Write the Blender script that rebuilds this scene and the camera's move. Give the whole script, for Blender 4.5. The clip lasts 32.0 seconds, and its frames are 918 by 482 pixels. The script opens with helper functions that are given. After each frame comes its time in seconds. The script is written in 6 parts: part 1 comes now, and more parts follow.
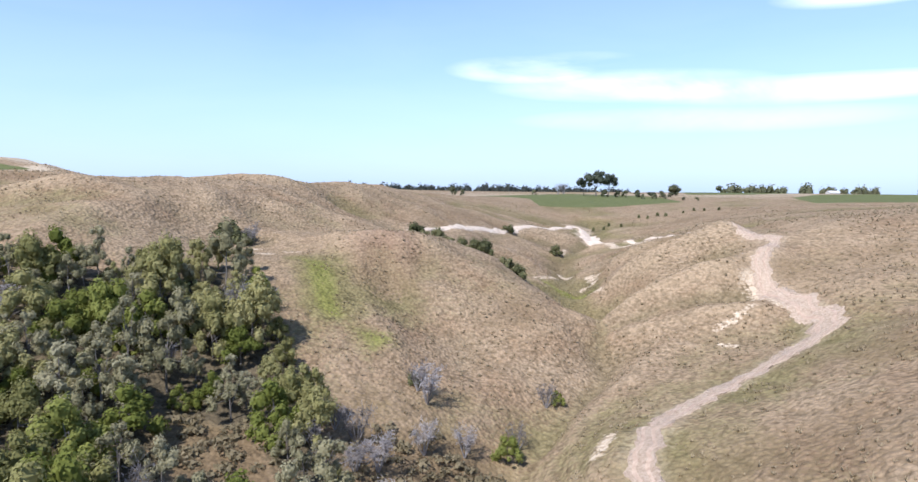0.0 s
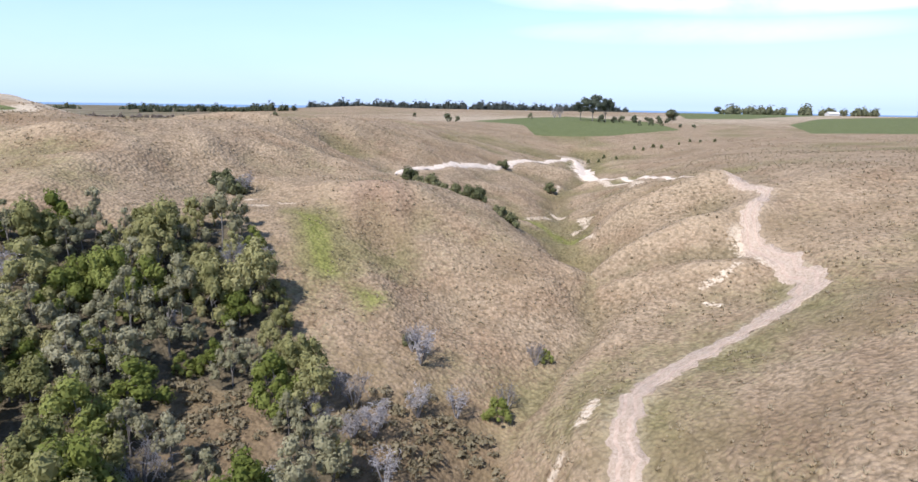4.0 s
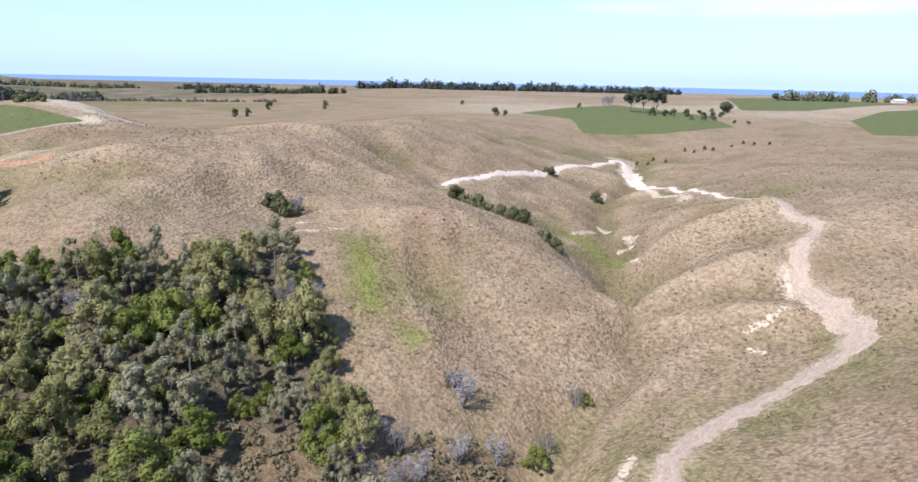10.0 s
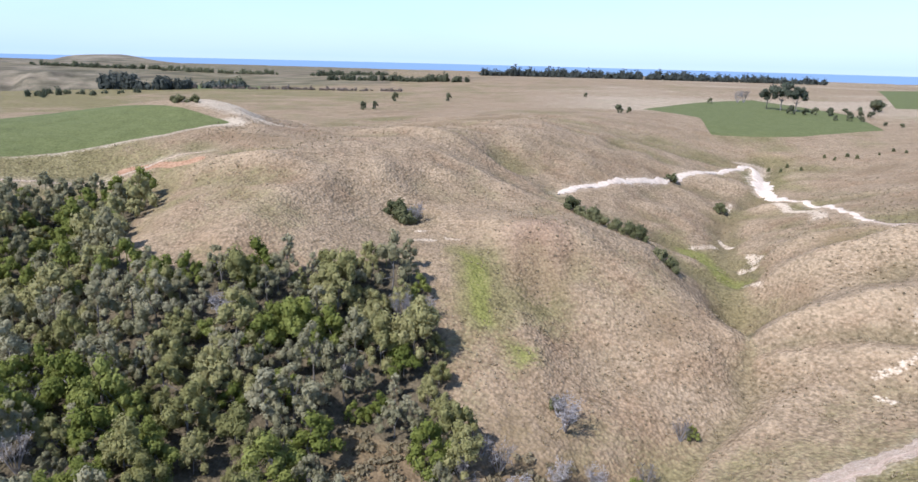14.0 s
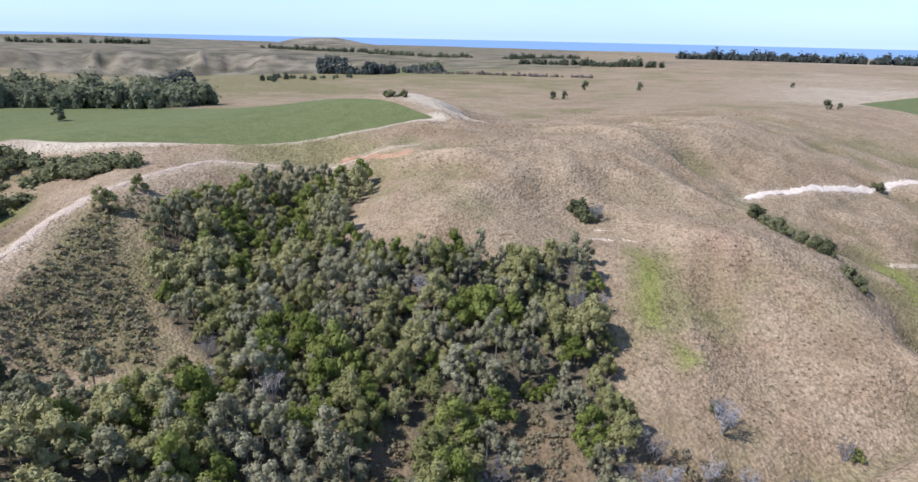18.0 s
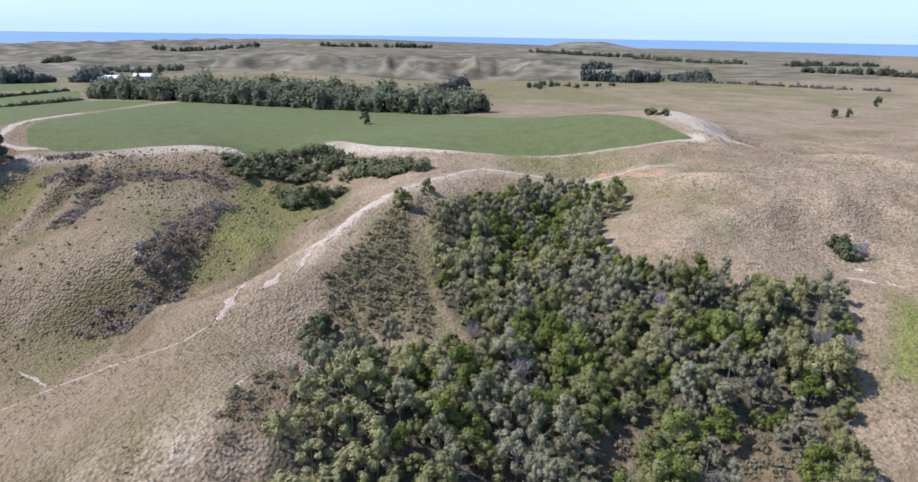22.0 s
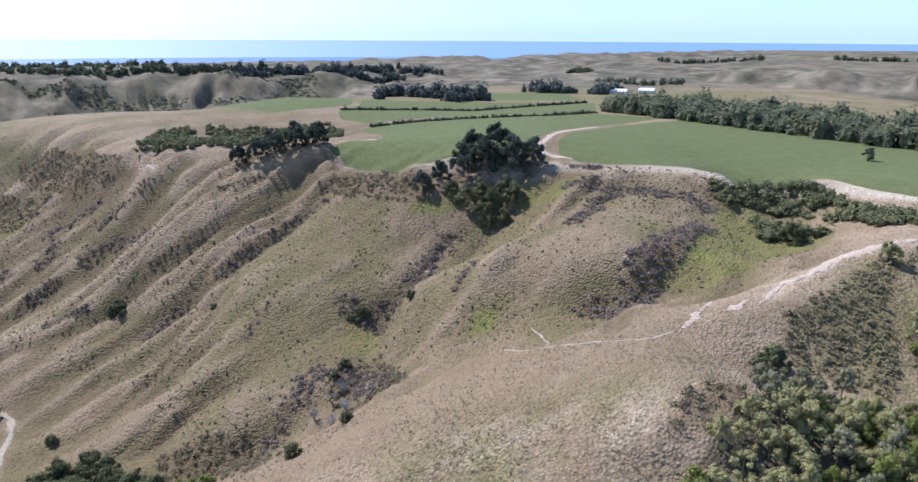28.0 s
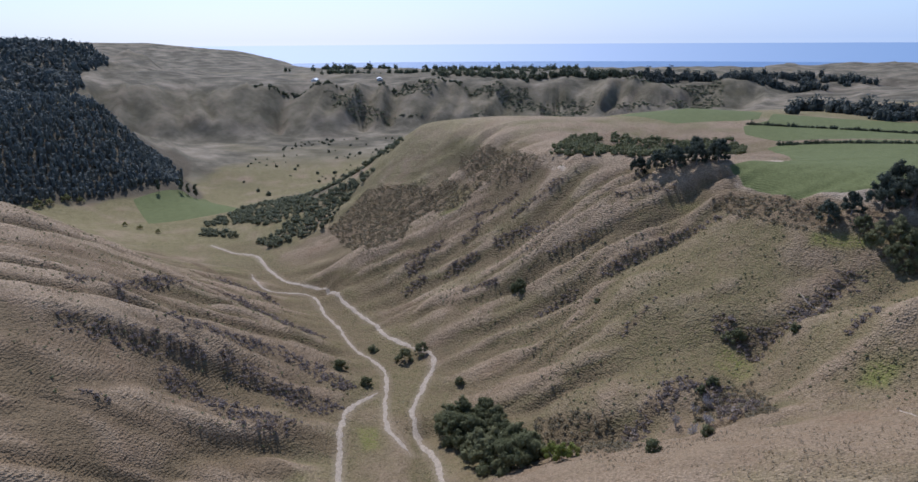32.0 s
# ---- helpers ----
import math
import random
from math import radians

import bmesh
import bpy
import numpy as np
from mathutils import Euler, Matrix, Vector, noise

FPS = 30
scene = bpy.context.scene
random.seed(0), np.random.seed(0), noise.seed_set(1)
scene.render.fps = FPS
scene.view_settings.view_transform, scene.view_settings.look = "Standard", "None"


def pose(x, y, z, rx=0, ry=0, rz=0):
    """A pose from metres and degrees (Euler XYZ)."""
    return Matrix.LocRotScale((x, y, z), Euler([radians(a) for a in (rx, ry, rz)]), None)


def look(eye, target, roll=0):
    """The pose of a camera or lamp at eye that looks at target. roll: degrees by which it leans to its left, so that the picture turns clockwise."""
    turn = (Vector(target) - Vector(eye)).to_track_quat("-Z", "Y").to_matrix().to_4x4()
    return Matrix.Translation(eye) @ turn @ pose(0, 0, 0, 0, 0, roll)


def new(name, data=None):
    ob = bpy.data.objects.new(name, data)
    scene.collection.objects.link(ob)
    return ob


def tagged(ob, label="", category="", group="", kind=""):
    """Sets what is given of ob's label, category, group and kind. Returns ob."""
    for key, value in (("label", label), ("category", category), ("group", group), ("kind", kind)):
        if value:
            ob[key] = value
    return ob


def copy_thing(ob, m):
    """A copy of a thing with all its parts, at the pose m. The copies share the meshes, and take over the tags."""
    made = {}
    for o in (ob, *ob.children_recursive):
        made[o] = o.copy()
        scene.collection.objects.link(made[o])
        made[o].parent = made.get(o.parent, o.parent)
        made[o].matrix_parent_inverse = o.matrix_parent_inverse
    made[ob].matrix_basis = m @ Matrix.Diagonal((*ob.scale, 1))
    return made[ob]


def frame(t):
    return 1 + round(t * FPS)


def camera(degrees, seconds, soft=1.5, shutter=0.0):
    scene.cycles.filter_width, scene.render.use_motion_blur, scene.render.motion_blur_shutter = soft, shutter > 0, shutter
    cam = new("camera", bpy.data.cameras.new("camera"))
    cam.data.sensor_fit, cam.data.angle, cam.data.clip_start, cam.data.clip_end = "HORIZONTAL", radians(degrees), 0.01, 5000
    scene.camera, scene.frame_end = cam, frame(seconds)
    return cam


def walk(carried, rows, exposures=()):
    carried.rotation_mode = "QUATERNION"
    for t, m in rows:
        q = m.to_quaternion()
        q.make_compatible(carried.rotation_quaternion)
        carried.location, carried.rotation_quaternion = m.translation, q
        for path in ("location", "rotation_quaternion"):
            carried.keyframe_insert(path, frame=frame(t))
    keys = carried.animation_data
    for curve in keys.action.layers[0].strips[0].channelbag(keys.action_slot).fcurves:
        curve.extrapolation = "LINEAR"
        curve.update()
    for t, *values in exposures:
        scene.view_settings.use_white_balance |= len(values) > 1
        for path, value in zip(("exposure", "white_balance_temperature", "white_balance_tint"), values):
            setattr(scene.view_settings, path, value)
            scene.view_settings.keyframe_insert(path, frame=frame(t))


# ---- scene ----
# a drone that climbs straight up, then turns to its left while it drifts back: seconds, x, y, z, pitch, roll, yaw
PATH = [
    (0.0, -0.00, 0.00, 110.00, -4.48, -0.62, 0.00),
    (0.5, 0.03, -0.08, 110.84, -5.58, -0.64, -0.05),
    (1.0, 0.11, -0.14, 111.62, -6.64, -0.66, -0.10),
    (1.5, 0.18, -0.17, 112.41, -7.57, -0.68, -0.12),
    (2.0, 0.20, -0.22, 113.16, -8.40, -0.73, -0.17),
    (2.5, 0.15, -0.27, 113.94, -9.19, -0.77, -0.25),
    (3.0, 0.17, -0.33, 114.64, -9.97, -0.79, -0.29),
    (3.5, 0.18, -0.35, 115.40, -10.77, -0.83, -0.34),
    (4.0, 0.20, -0.36, 116.15, -11.70, -0.87, -0.38),
    (4.5, 0.21, -0.35, 116.89, -12.61, -0.90, -0.43),
    (5.0, 0.21, -0.33, 117.62, -13.36, -0.93, -0.47),
    (5.5, 0.20, -0.30, 118.37, -13.81, -0.96, -0.52),
    (6.0, 0.17, -0.27, 119.14, -13.82, -1.00, -0.58),
    (6.5, 0.17, -0.28, 119.90, -13.81, -1.04, -0.61),
    (7.0, 0.16, -0.26, 120.63, -13.79, -1.09, -0.65),
    (7.5, 0.16, -0.25, 121.36, -13.79, -1.11, -0.67),
    (8.0, 0.17, -0.20, 122.08, -13.76, -1.14, -0.66),
    (8.5, 0.13, -0.15, 122.80, -13.77, -1.16, -0.34),
    (9.0, 0.03, -0.21, 123.41, -13.69, -1.23, 1.00),
    (9.5, 0.07, -0.11, 124.22, -13.76, -1.22, 2.56),
    (10.0, 0.16, -0.10, 124.93, -13.75, -1.21, 3.68),
    (10.5, 0.14, -0.01, 125.59, -13.76, -1.23, 4.68),
    (11.0, 0.17, 0.06, 126.28, -14.01, -1.26, 5.73),
    (11.5, 0.15, 0.15, 126.93, -14.24, -1.26, 6.91),
    (12.0, 0.14, 0.27, 127.64, -14.48, -1.26, 8.22),
    (12.5, 0.17, 0.40, 128.31, -14.61, -1.32, 9.68),
    (13.0, 0.43, 0.08, 128.78, -14.61, -1.21, 11.19),
    (13.5, 0.33, -0.39, 129.67, -15.01, -1.43, 12.64),
    (14.0, 0.61, -1.01, 130.31, -15.24, -1.42, 13.96),
    (14.5, 1.00, -1.93, 130.78, -15.42, -1.24, 15.97),
    (15.0, 1.29, -2.98, 131.27, -15.61, -1.19, 17.84),
    (15.5, 1.54, -4.13, 131.84, -15.84, -1.22, 19.62),
    (16.0, 1.82, -5.36, 132.54, -16.13, -1.25, 21.40),
    (16.5, 2.15, -6.62, 133.44, -16.51, -1.24, 23.22),
    (17.0, 2.59, -7.89, 134.60, -17.00, -1.12, 25.15),
    (17.5, 3.11, -9.33, 135.23, -17.14, -1.17, 27.11),
    (18.0, 3.57, -10.59, 135.90, -17.19, -1.15, 29.71),
    (18.5, 4.24, -11.88, 136.51, -17.21, -1.12, 32.77),
    (19.0, 5.05, -13.14, 137.16, -17.21, -0.99, 35.49),
    (19.5, 5.74, -14.57, 138.07, -17.30, -1.03, 38.10),
    (20.0, 6.57, -15.96, 138.88, -17.34, -0.96, 40.69),
    (20.5, 7.41, -17.39, 139.47, -17.31, -0.97, 43.31),
    (21.0, 8.36, -18.70, 140.07, -17.30, -0.90, 45.92),
    (21.5, 9.35, -19.86, 140.78, -17.35, -0.87, 48.58),
    (22.0, 10.44, -20.88, 141.53, -17.41, -0.82, 51.29),
    (22.5, 11.59, -21.98, 142.10, -17.36, -0.81, 54.13),
    (23.0, 12.69, -22.97, 142.62, -17.31, -0.73, 57.36),
    (23.5, 13.87, -23.98, 143.28, -17.31, -0.77, 60.30),
    (24.0, 15.11, -24.83, 143.97, -17.31, -0.72, 63.29),
    (24.5, 16.48, -25.76, 144.69, -17.29, -0.66, 66.70),
    (25.0, 17.80, -26.60, 145.32, -17.23, -0.62, 70.33),
    (25.5, 19.24, -27.24, 146.02, -17.20, -0.58, 74.02),
    (26.0, 20.63, -27.86, 146.68, -17.15, -0.53, 77.73),
    (26.5, 22.03, -28.43, 147.34, -17.11, -0.48, 81.37),
    (27.0, 23.48, -28.94, 148.04, -17.08, -0.42, 84.85),
    (27.5, 25.02, -29.37, 148.78, -17.07, -0.37, 88.09),
    (28.0, 26.69, -29.69, 149.58, -17.09, -0.31, 91.01),
    (28.5, 28.38, -29.90, 150.19, -17.02, -0.21, 93.99),
    (29.0, 30.23, -30.10, 151.00, -16.99, -0.11, 97.34),
    (29.5, 32.19, -30.43, 151.89, -16.97, -0.03, 101.83),
    (30.0, 33.83, -30.37, 152.61, -16.93, 0.05, 106.34),
    (30.5, 35.42, -30.20, 153.11, -16.83, 0.12, 110.71),
    (31.0, 37.01, -29.84, 153.70, -16.76, 0.22, 115.14),
    (31.5, 38.72, -29.39, 154.31, -16.71, 0.31, 119.56),
    (32.0, 40.37, -28.92, 155.48, -16.82, 0.37, 123.76),
]
# the film's camera stops down as it turns towards the light
EXPOSURES = [(0.0, 0.60, 5900, 16.5), (9.0, 0.66, 5850, 16.5), (14.0, 0.66, 5750, 16.5), (20.0, 0.60, 5580, 16.5), (25.0, 0.60, 5480, 18), (28.0, 0.67, 5450, 18), (31.0, 0.56, 5450, 19), (32.0, 0.06, 5500, 19.5)]
cam = camera(69.00, 32.0)
walk(cam, [(t, pose(x, y, z, 90 + pitch, roll, yaw)) for t, x, y, z, pitch, roll, yaw in PATH],
     exposures=EXPOSURES)

# ---- world, sun ----
SUN_AZ, SUN_EL = radians(142), radians(50)          # turned left from the first heading
sun_dir = Vector((-math.sin(SUN_AZ) * math.cos(SUN_EL), math.cos(SUN_AZ) * math.cos(SUN_EL), math.sin(SUN_EL)))
world = bpy.data.worlds.new("world")
scene.world = world
world.use_nodes = True
wn, wl = world.node_tree.nodes, world.node_tree.links
wn.clear()


def wnode(kind, **kw):
    n = wn.new(kind)
    for k, v in kw.items():
        n.inputs[k].default_value = v
    return n


w_out = wn.new("ShaderNodeOutputWorld")
w_bg = wn.new("ShaderNodeBackground")
w_sky = wn.new("ShaderNodeTexSky")
w_sky.sky_type = "NISHITA"
w_sky.sun_disc = False
w_sky.sun_elevation, w_sky.sun_rotation = SUN_EL, -SUN_AZ
w_sky.air_density, w_sky.dust_density, w_sky.ozone_density = 1.0, 0.15, 2.6
w_bg.inputs["Strength"].default_value = 0.13
w_tc = wn.new("ShaderNodeTexCoord")
w_sep = wn.new("ShaderNodeSeparateXYZ")
wl.new(w_tc.outputs["Generated"], w_sep.inputs[0])
# thin cloud, flattened towards the horizon
w_map = wn.new("ShaderNodeMapping")
w_map.inputs["Scale"].default_value = (3.0, 3.0, 13.0)
w_map.inputs["Location"].default_value = (3.9, 0.1, 1.7)
wl.new(w_tc.outputs["Generated"], w_map.inputs[0])
w_noise = wnode("ShaderNodeTexNoise", Scale=0.9, Detail=9.0, Roughness=0.55, Distortion=0.4)
wl.new(w_map.outputs[0], w_noise.inputs["Vector"])
w_ramp = wn.new("ShaderNodeValToRGB")
w_ramp.color_ramp.elements[0].position, w_ramp.color_ramp.elements[1].position = 0.34, 0.60
w_ramp.color_ramp.elements[0].color, w_ramp.color_ramp.elements[1].color = (0, 0, 0, 1), (0.95, 0.95, 0.95, 1)
wl.new(w_noise.outputs["Fac"], w_ramp.inputs[0])
w_cloud = wn.new("ShaderNodeMix")
w_cloud.data_type = "RGBA"
w_cloud.inputs["B"].default_value = (8.4, 8.6, 8.8, 1)


def wmath(op, a, b=0.0, clamp=False):
    n = wn.new("ShaderNodeMath")
    n.operation, n.use_clamp = op, clamp
    for i, v in enumerate((a, b)):
        if isinstance(v, (int, float)):
            n.inputs[i].default_value = v
        else:
            wl.new(v, n.inputs[i])
    return n.outputs[0]


# one puff of cloud over the plain and a thin sheet that trails off from it: bearing, height, half-widths, thickness
w_az = wmath("ARCTAN2", w_sep.outputs["X"], w_sep.outputs["Y"])
w_where = 0.03
for bearing, rise, wide, tall, thick in ((5, 0.172, 6.5, 0.020, 1.3), (14, 0.148, 12, 0.024, 0.75), (27, 0.135, 15, 0.020, 0.8), (10, 0.185, 5, 0.012, 0.35), (31, 0.245, 7, 0.018, 0.8), (20, 0.10, 16, 0.02, 0.35)):
    du = wmath("DIVIDE", wmath("SUBTRACT", w_az, radians(bearing)), radians(wide))
    dv = wmath("DIVIDE", wmath("SUBTRACT", w_sep.outputs["Z"], rise), tall)
    near = wmath("SUBTRACT", 1.0, wmath("ADD", wmath("MULTIPLY", du, du), wmath("MULTIPLY", dv, dv)), True)
    w_where = wmath("ADD", wmath("MULTIPLY", near, thick), w_where, True)
wl.new(wmath("MULTIPLY", w_ramp.outputs[0], w_where), w_cloud.inputs["Factor"])

# pale haze low in the sky, whiter under the sun
w_dot = wn.new("ShaderNodeVectorMath")
w_dot.operation = "DOT_PRODUCT"
w_dot.inputs[1].default_value = (-math.sin(SUN_AZ), math.cos(SUN_AZ), 0)
wl.new(w_tc.outputs["Generated"], w_dot.inputs[0])
toward = wmath("POWER", wmath("MAXIMUM", w_dot.outputs["Value"], 0.0), 5.0)
low = wmath("POWER", wmath("SUBTRACT", 1.0, wmath("ABSOLUTE", w_sep.outputs["Z"]), True), 5.5)
w_hazecol = wn.new("ShaderNodeMix")
w_hazecol.data_type = "RGBA"
w_hazecol.inputs["A"].default_value = (2.7, 3.9, 5.5, 1)
w_hazecol.inputs["B"].default_value = (5.7, 6.1, 6.1, 1)
wl.new(toward, w_hazecol.inputs["Factor"])
w_haze = wn.new("ShaderNodeMix")
w_haze.data_type = "RGBA"
wl.new(wmath("MULTIPLY", low, 0.88), w_haze.inputs["Factor"])
wl.new(w_sky.outputs[0], w_haze.inputs["A"])
wl.new(w_hazecol.outputs["Result"], w_haze.inputs["B"])
wl.new(w_haze.outputs["Result"], w_cloud.inputs["A"])
# the sea goes on to the true horizon, a little below eye level
w_lt = wn.new("ShaderNodeMath")
w_lt.operation = "LESS_THAN"
w_lt.inputs[1].default_value = -0.0072
wl.new(w_sep.outputs["Z"], w_lt.inputs[0])
w_sea = wn.new("ShaderNodeMix")
w_sea.data_type = "RGBA"
w_seacol = wn.new("ShaderNodeMix")
w_seacol.data_type = "RGBA"
# sun glare painted into the sea colour: B is whiter under the sun
w_seacol.inputs["A"].default_value = (1.7, 2.7, 4.3, 1)
w_seacol.inputs["B"].default_value = (5.4, 6.2, 7.4, 1)
wl.new(toward, w_seacol.inputs["Factor"])
wl.new(w_seacol.outputs["Result"], w_sea.inputs["B"])
wl.new(w_lt.outputs[0], w_sea.inputs["Factor"])
wl.new(w_cloud.outputs["Result"], w_sea.inputs["A"])
wl.new(w_sea.outputs["Result"], w_bg.inputs["Color"])
wl.new(w_bg.outputs[0], w_out.inputs[0])

sun = new("sun", bpy.data.lights.new("sun", "SUN"))
sun.data.energy, sun.data.angle, sun.data.color = 4.35, radians(0.5), (1.0, 0.95, 0.86)
sun.matrix_world = look(sun_dir * 500, (0, 0, 0))


# ---- materials ----
def mat(name):
    m = bpy.data.materials.new(name)
    m.use_nodes = True
    return m, m.node_tree.nodes, m.node_tree.links, m.node_tree.nodes["Principled BSDF"]


def noise_node(nodes, links, scale, detail=4.0, rough=0.55, vec=None):
    n = nodes.new("ShaderNodeTexNoise")
    n.inputs["Scale"].default_value, n.inputs["Detail"].default_value, n.inputs["Roughness"].default_value = scale, detail, rough
    if vec:
        links.new(vec, n.inputs["Vector"])
    return n


def ramp_node(nodes, links, fac, stops):
    r = nodes.new("ShaderNodeValToRGB")
    while len(r.color_ramp.elements) < len(stops):
        r.color_ramp.elements.new(0.5)
    for e, (p, c) in zip(r.color_ramp.elements, stops):
        e.position, e.color = p, (*c, 1)
    links.new(fac, r.inputs[0])
    return r


def mix_node(nodes, links, fac, a, b):
    m = nodes.new("ShaderNodeMix")
    m.data_type = "RGBA"
    for key, v in (("Factor", fac), ("A", a), ("B", b)):
        if isinstance(v, tuple):
            m.inputs[key].default_value = (*v, 1)
        elif isinstance(v, (int, float)):
            m.inputs[key].default_value = v
        else:
            links.new(v, m.inputs[key])
    return m.outputs["Result"]


def math_node(nodes, links, op, a, b=0.0, clamp=False):
    m = nodes.new("ShaderNodeMath")
    m.operation, m.use_clamp = op, clamp
    for i, v in enumerate((a, b)):
        if isinstance(v, (int, float)):
            m.inputs[i].default_value = v
        else:
            links.new(v, m.inputs[i])
    return m.outputs[0]


def bump_node(nodes, links, height, strength, dist):
    b = nodes.new("ShaderNodeBump")
    b.inputs["Strength"].default_value, b.inputs["Distance"].default_value = strength, dist
    links.new(height, b.inputs["Height"])
    return b.outputs[0]


def leaf_material(name, dark, light, tip=None):
    """Foliage: colour varies from tree to tree and from clump to clump."""
    m, N, L, B = mat(name)
    info = N.new("ShaderNodeObjectInfo")
    geo = N.new("ShaderNodeNewGeometry")
    tc = N.new("ShaderNodeTexCoord")
    n1 = noise_node(N, L, 0.33, 4, 0.6, tc.outputs["Object"])
    f = math_node(N, L, "ADD", math_node(N, L, "MULTIPLY", info.outputs["Random"], 0.68),
                  math_node(N, L, "MULTIPLY", geo.outputs["Random Per Island"], 0.32))
    f = math_node(N, L, "MULTIPLY", math_node(N, L, "ADD", f, n1.outputs["Fac"]), 0.68, True)
    r = ramp_node(N, L, f, ((0.2, dark), (0.62, light), (0.95, tip or light)))
    L.new(r.outputs[0], B.inputs["Base Color"])
    B.inputs["Roughness"].default_value = 0.75
    B.inputs["Specular IOR Level"].default_value = 0.12
    tr = N.new("ShaderNodeBsdfTranslucent")
    L.new(r.outputs[0], tr.inputs["Color"])
    mx = N.new("ShaderNodeMixShader")
    mx.inputs[0].default_value = 0.36
    L.new(B.outputs[0], mx.inputs[1])
    L.new(tr.outputs[0], mx.inputs[2])
    L.new(mx.outputs[0], N["Material Output"].inputs[0])
    return m


def plain_material(name, a, b, scale=3.0, rough=0.85, bump=0.3):
    m, N, L, B = mat(name)
    tc = N.new("ShaderNodeTexCoord")
    n = noise_node(N, L, scale, 6, 0.6, tc.outputs["Object"])
    r = ramp_node(N, L, n.outputs["Fac"], ((0.3, a), (0.7, b)))
    L.new(r.outputs[0], B.inputs["Base Color"])
    B.inputs["Roughness"].default_value = rough
    L.new(bump_node(N, L, n.outputs["Fac"], bump, 0.1), B.inputs["Normal"])
    return m


M_BUSH = leaf_material("bush_leaves", (0.140, 0.142, 0.048), (0.250, 0.240, 0.092), (0.345, 0.318, 0.145))
M_GREY = leaf_material("grey_leaves", (0.172, 0.164, 0.086), (0.268, 0.250, 0.142), (0.360, 0.334, 0.212))
M_BRIGHT = leaf_material("bright_leaves", (0.095, 0.116, 0.022), (0.170, 0.192, 0.042), (0.255, 0.268, 0.075))
M_PINE = leaf_material("conifer_leaves", (0.030, 0.037, 0.028), (0.062, 0.073, 0.050), (0.100, 0.115, 0.080))
M_DEAD = leaf_material("dead_twigs", (0.161, 0.144, 0.132), (0.310, 0.287, 0.276), (0.437, 0.414, 0.402))
M_SCRUB = leaf_material("scrub_leaves", (0.132, 0.104, 0.082), (0.205, 0.166, 0.134), (0.290, 0.240, 0.200))
M_GREENSCRUB = leaf_material("green_scrub_leaves", (0.058, 0.066, 0.030), (0.130, 0.135, 0.062), (0.210, 0.205, 0.100))
M_FARWOOD = leaf_material("far_wood_leaves", (0.056, 0.064, 0.040), (0.112, 0.122, 0.070), (0.175, 0.178, 0.100))
# far conifers lighter and greyer: distance haze put into the needle colour
M_PLANT_HAZE = leaf_material("plantation_needles", (0.105, 0.118, 0.105), (0.125, 0.138, 0.120), (0.150, 0.162, 0.140))
M_FARPINE_HAZE = leaf_material("far_pine_needles", (0.050, 0.058, 0.050), (0.085, 0.095, 0.080), (0.125, 0.135, 0.110))
M_FERN = leaf_material("fern_leaves", (0.105, 0.102, 0.046), (0.180, 0.168, 0.080), (0.260, 0.240, 0.125))
M_BRACKEN = leaf_material("bracken_leaves", (0.135, 0.112, 0.062), (0.220, 0.184, 0.108), (0.300, 0.252, 0.160))
M_TUSSOCK = leaf_material("tussock_blades", (0.19, 0.15, 0.09), (0.30, 0.24, 0.15), (0.40, 0.33, 0.21))
M_BARK = plain_material("bark", (0.10, 0.085, 0.07), (0.22, 0.20, 0.175), 6.0)
M_TRACK = plain_material("bare_clay", (0.32, 0.225, 0.155), (0.58, 0.47, 0.355), 0.9, 0.92, 0.9)
N_T, L_T = M_TRACK.node_tree.nodes, M_TRACK.node_tree.links
B_T = N_T["Principled BSDF"]
grit = noise_node(N_T, L_T, 3.4, 7, 0.75, N_T["Texture Coordinate"].outputs["Object"])
grit_col = ramp_node(N_T, L_T, grit.outputs["Fac"], ((0.36, (0.28, 0.185, 0.12)), (0.5, (0.50, 0.375, 0.265)), (0.64, (0.68, 0.56, 0.42))))
L_T.new(mix_node(N_T, L_T, 0.62, B_T.inputs["Base Color"].links[0].from_socket, grit_col.outputs[0]), B_T.inputs["Base Color"])
L_T.new(bump_node(N_T, L_T, grit.outputs["Fac"], 0.8, 0.5), B_T.inputs["Normal"])
M_PALE = plain_material("white_clay", (0.44, 0.345, 0.26), (0.66, 0.56, 0.445), 0.7, 0.92, 0.8)
M_RUSH = leaf_material("rush_blades", (0.140, 0.115, 0.060), (0.205, 0.168, 0.098), (0.28, 0.23, 0.15))
M_RUT = plain_material("wheel_rut_clay", (0.29, 0.20, 0.14), (0.48, 0.37, 0.275), 2.4, 0.95, 0.8)
M_DUST = plain_material("dusty_earth", (0.21, 0.165, 0.11), (0.40, 0.33, 0.235), 1.6, 0.95, 0.7)
M_ROOF = plain_material("pale_roofing", (0.62, 0.63, 0.64), (0.78, 0.78, 0.78), 2.0, 0.5, 0.05)
M_WALL = plain_material("pale_cladding", (0.5, 0.48, 0.44), (0.62, 0.6, 0.56), 2.0, 0.8, 0.1)

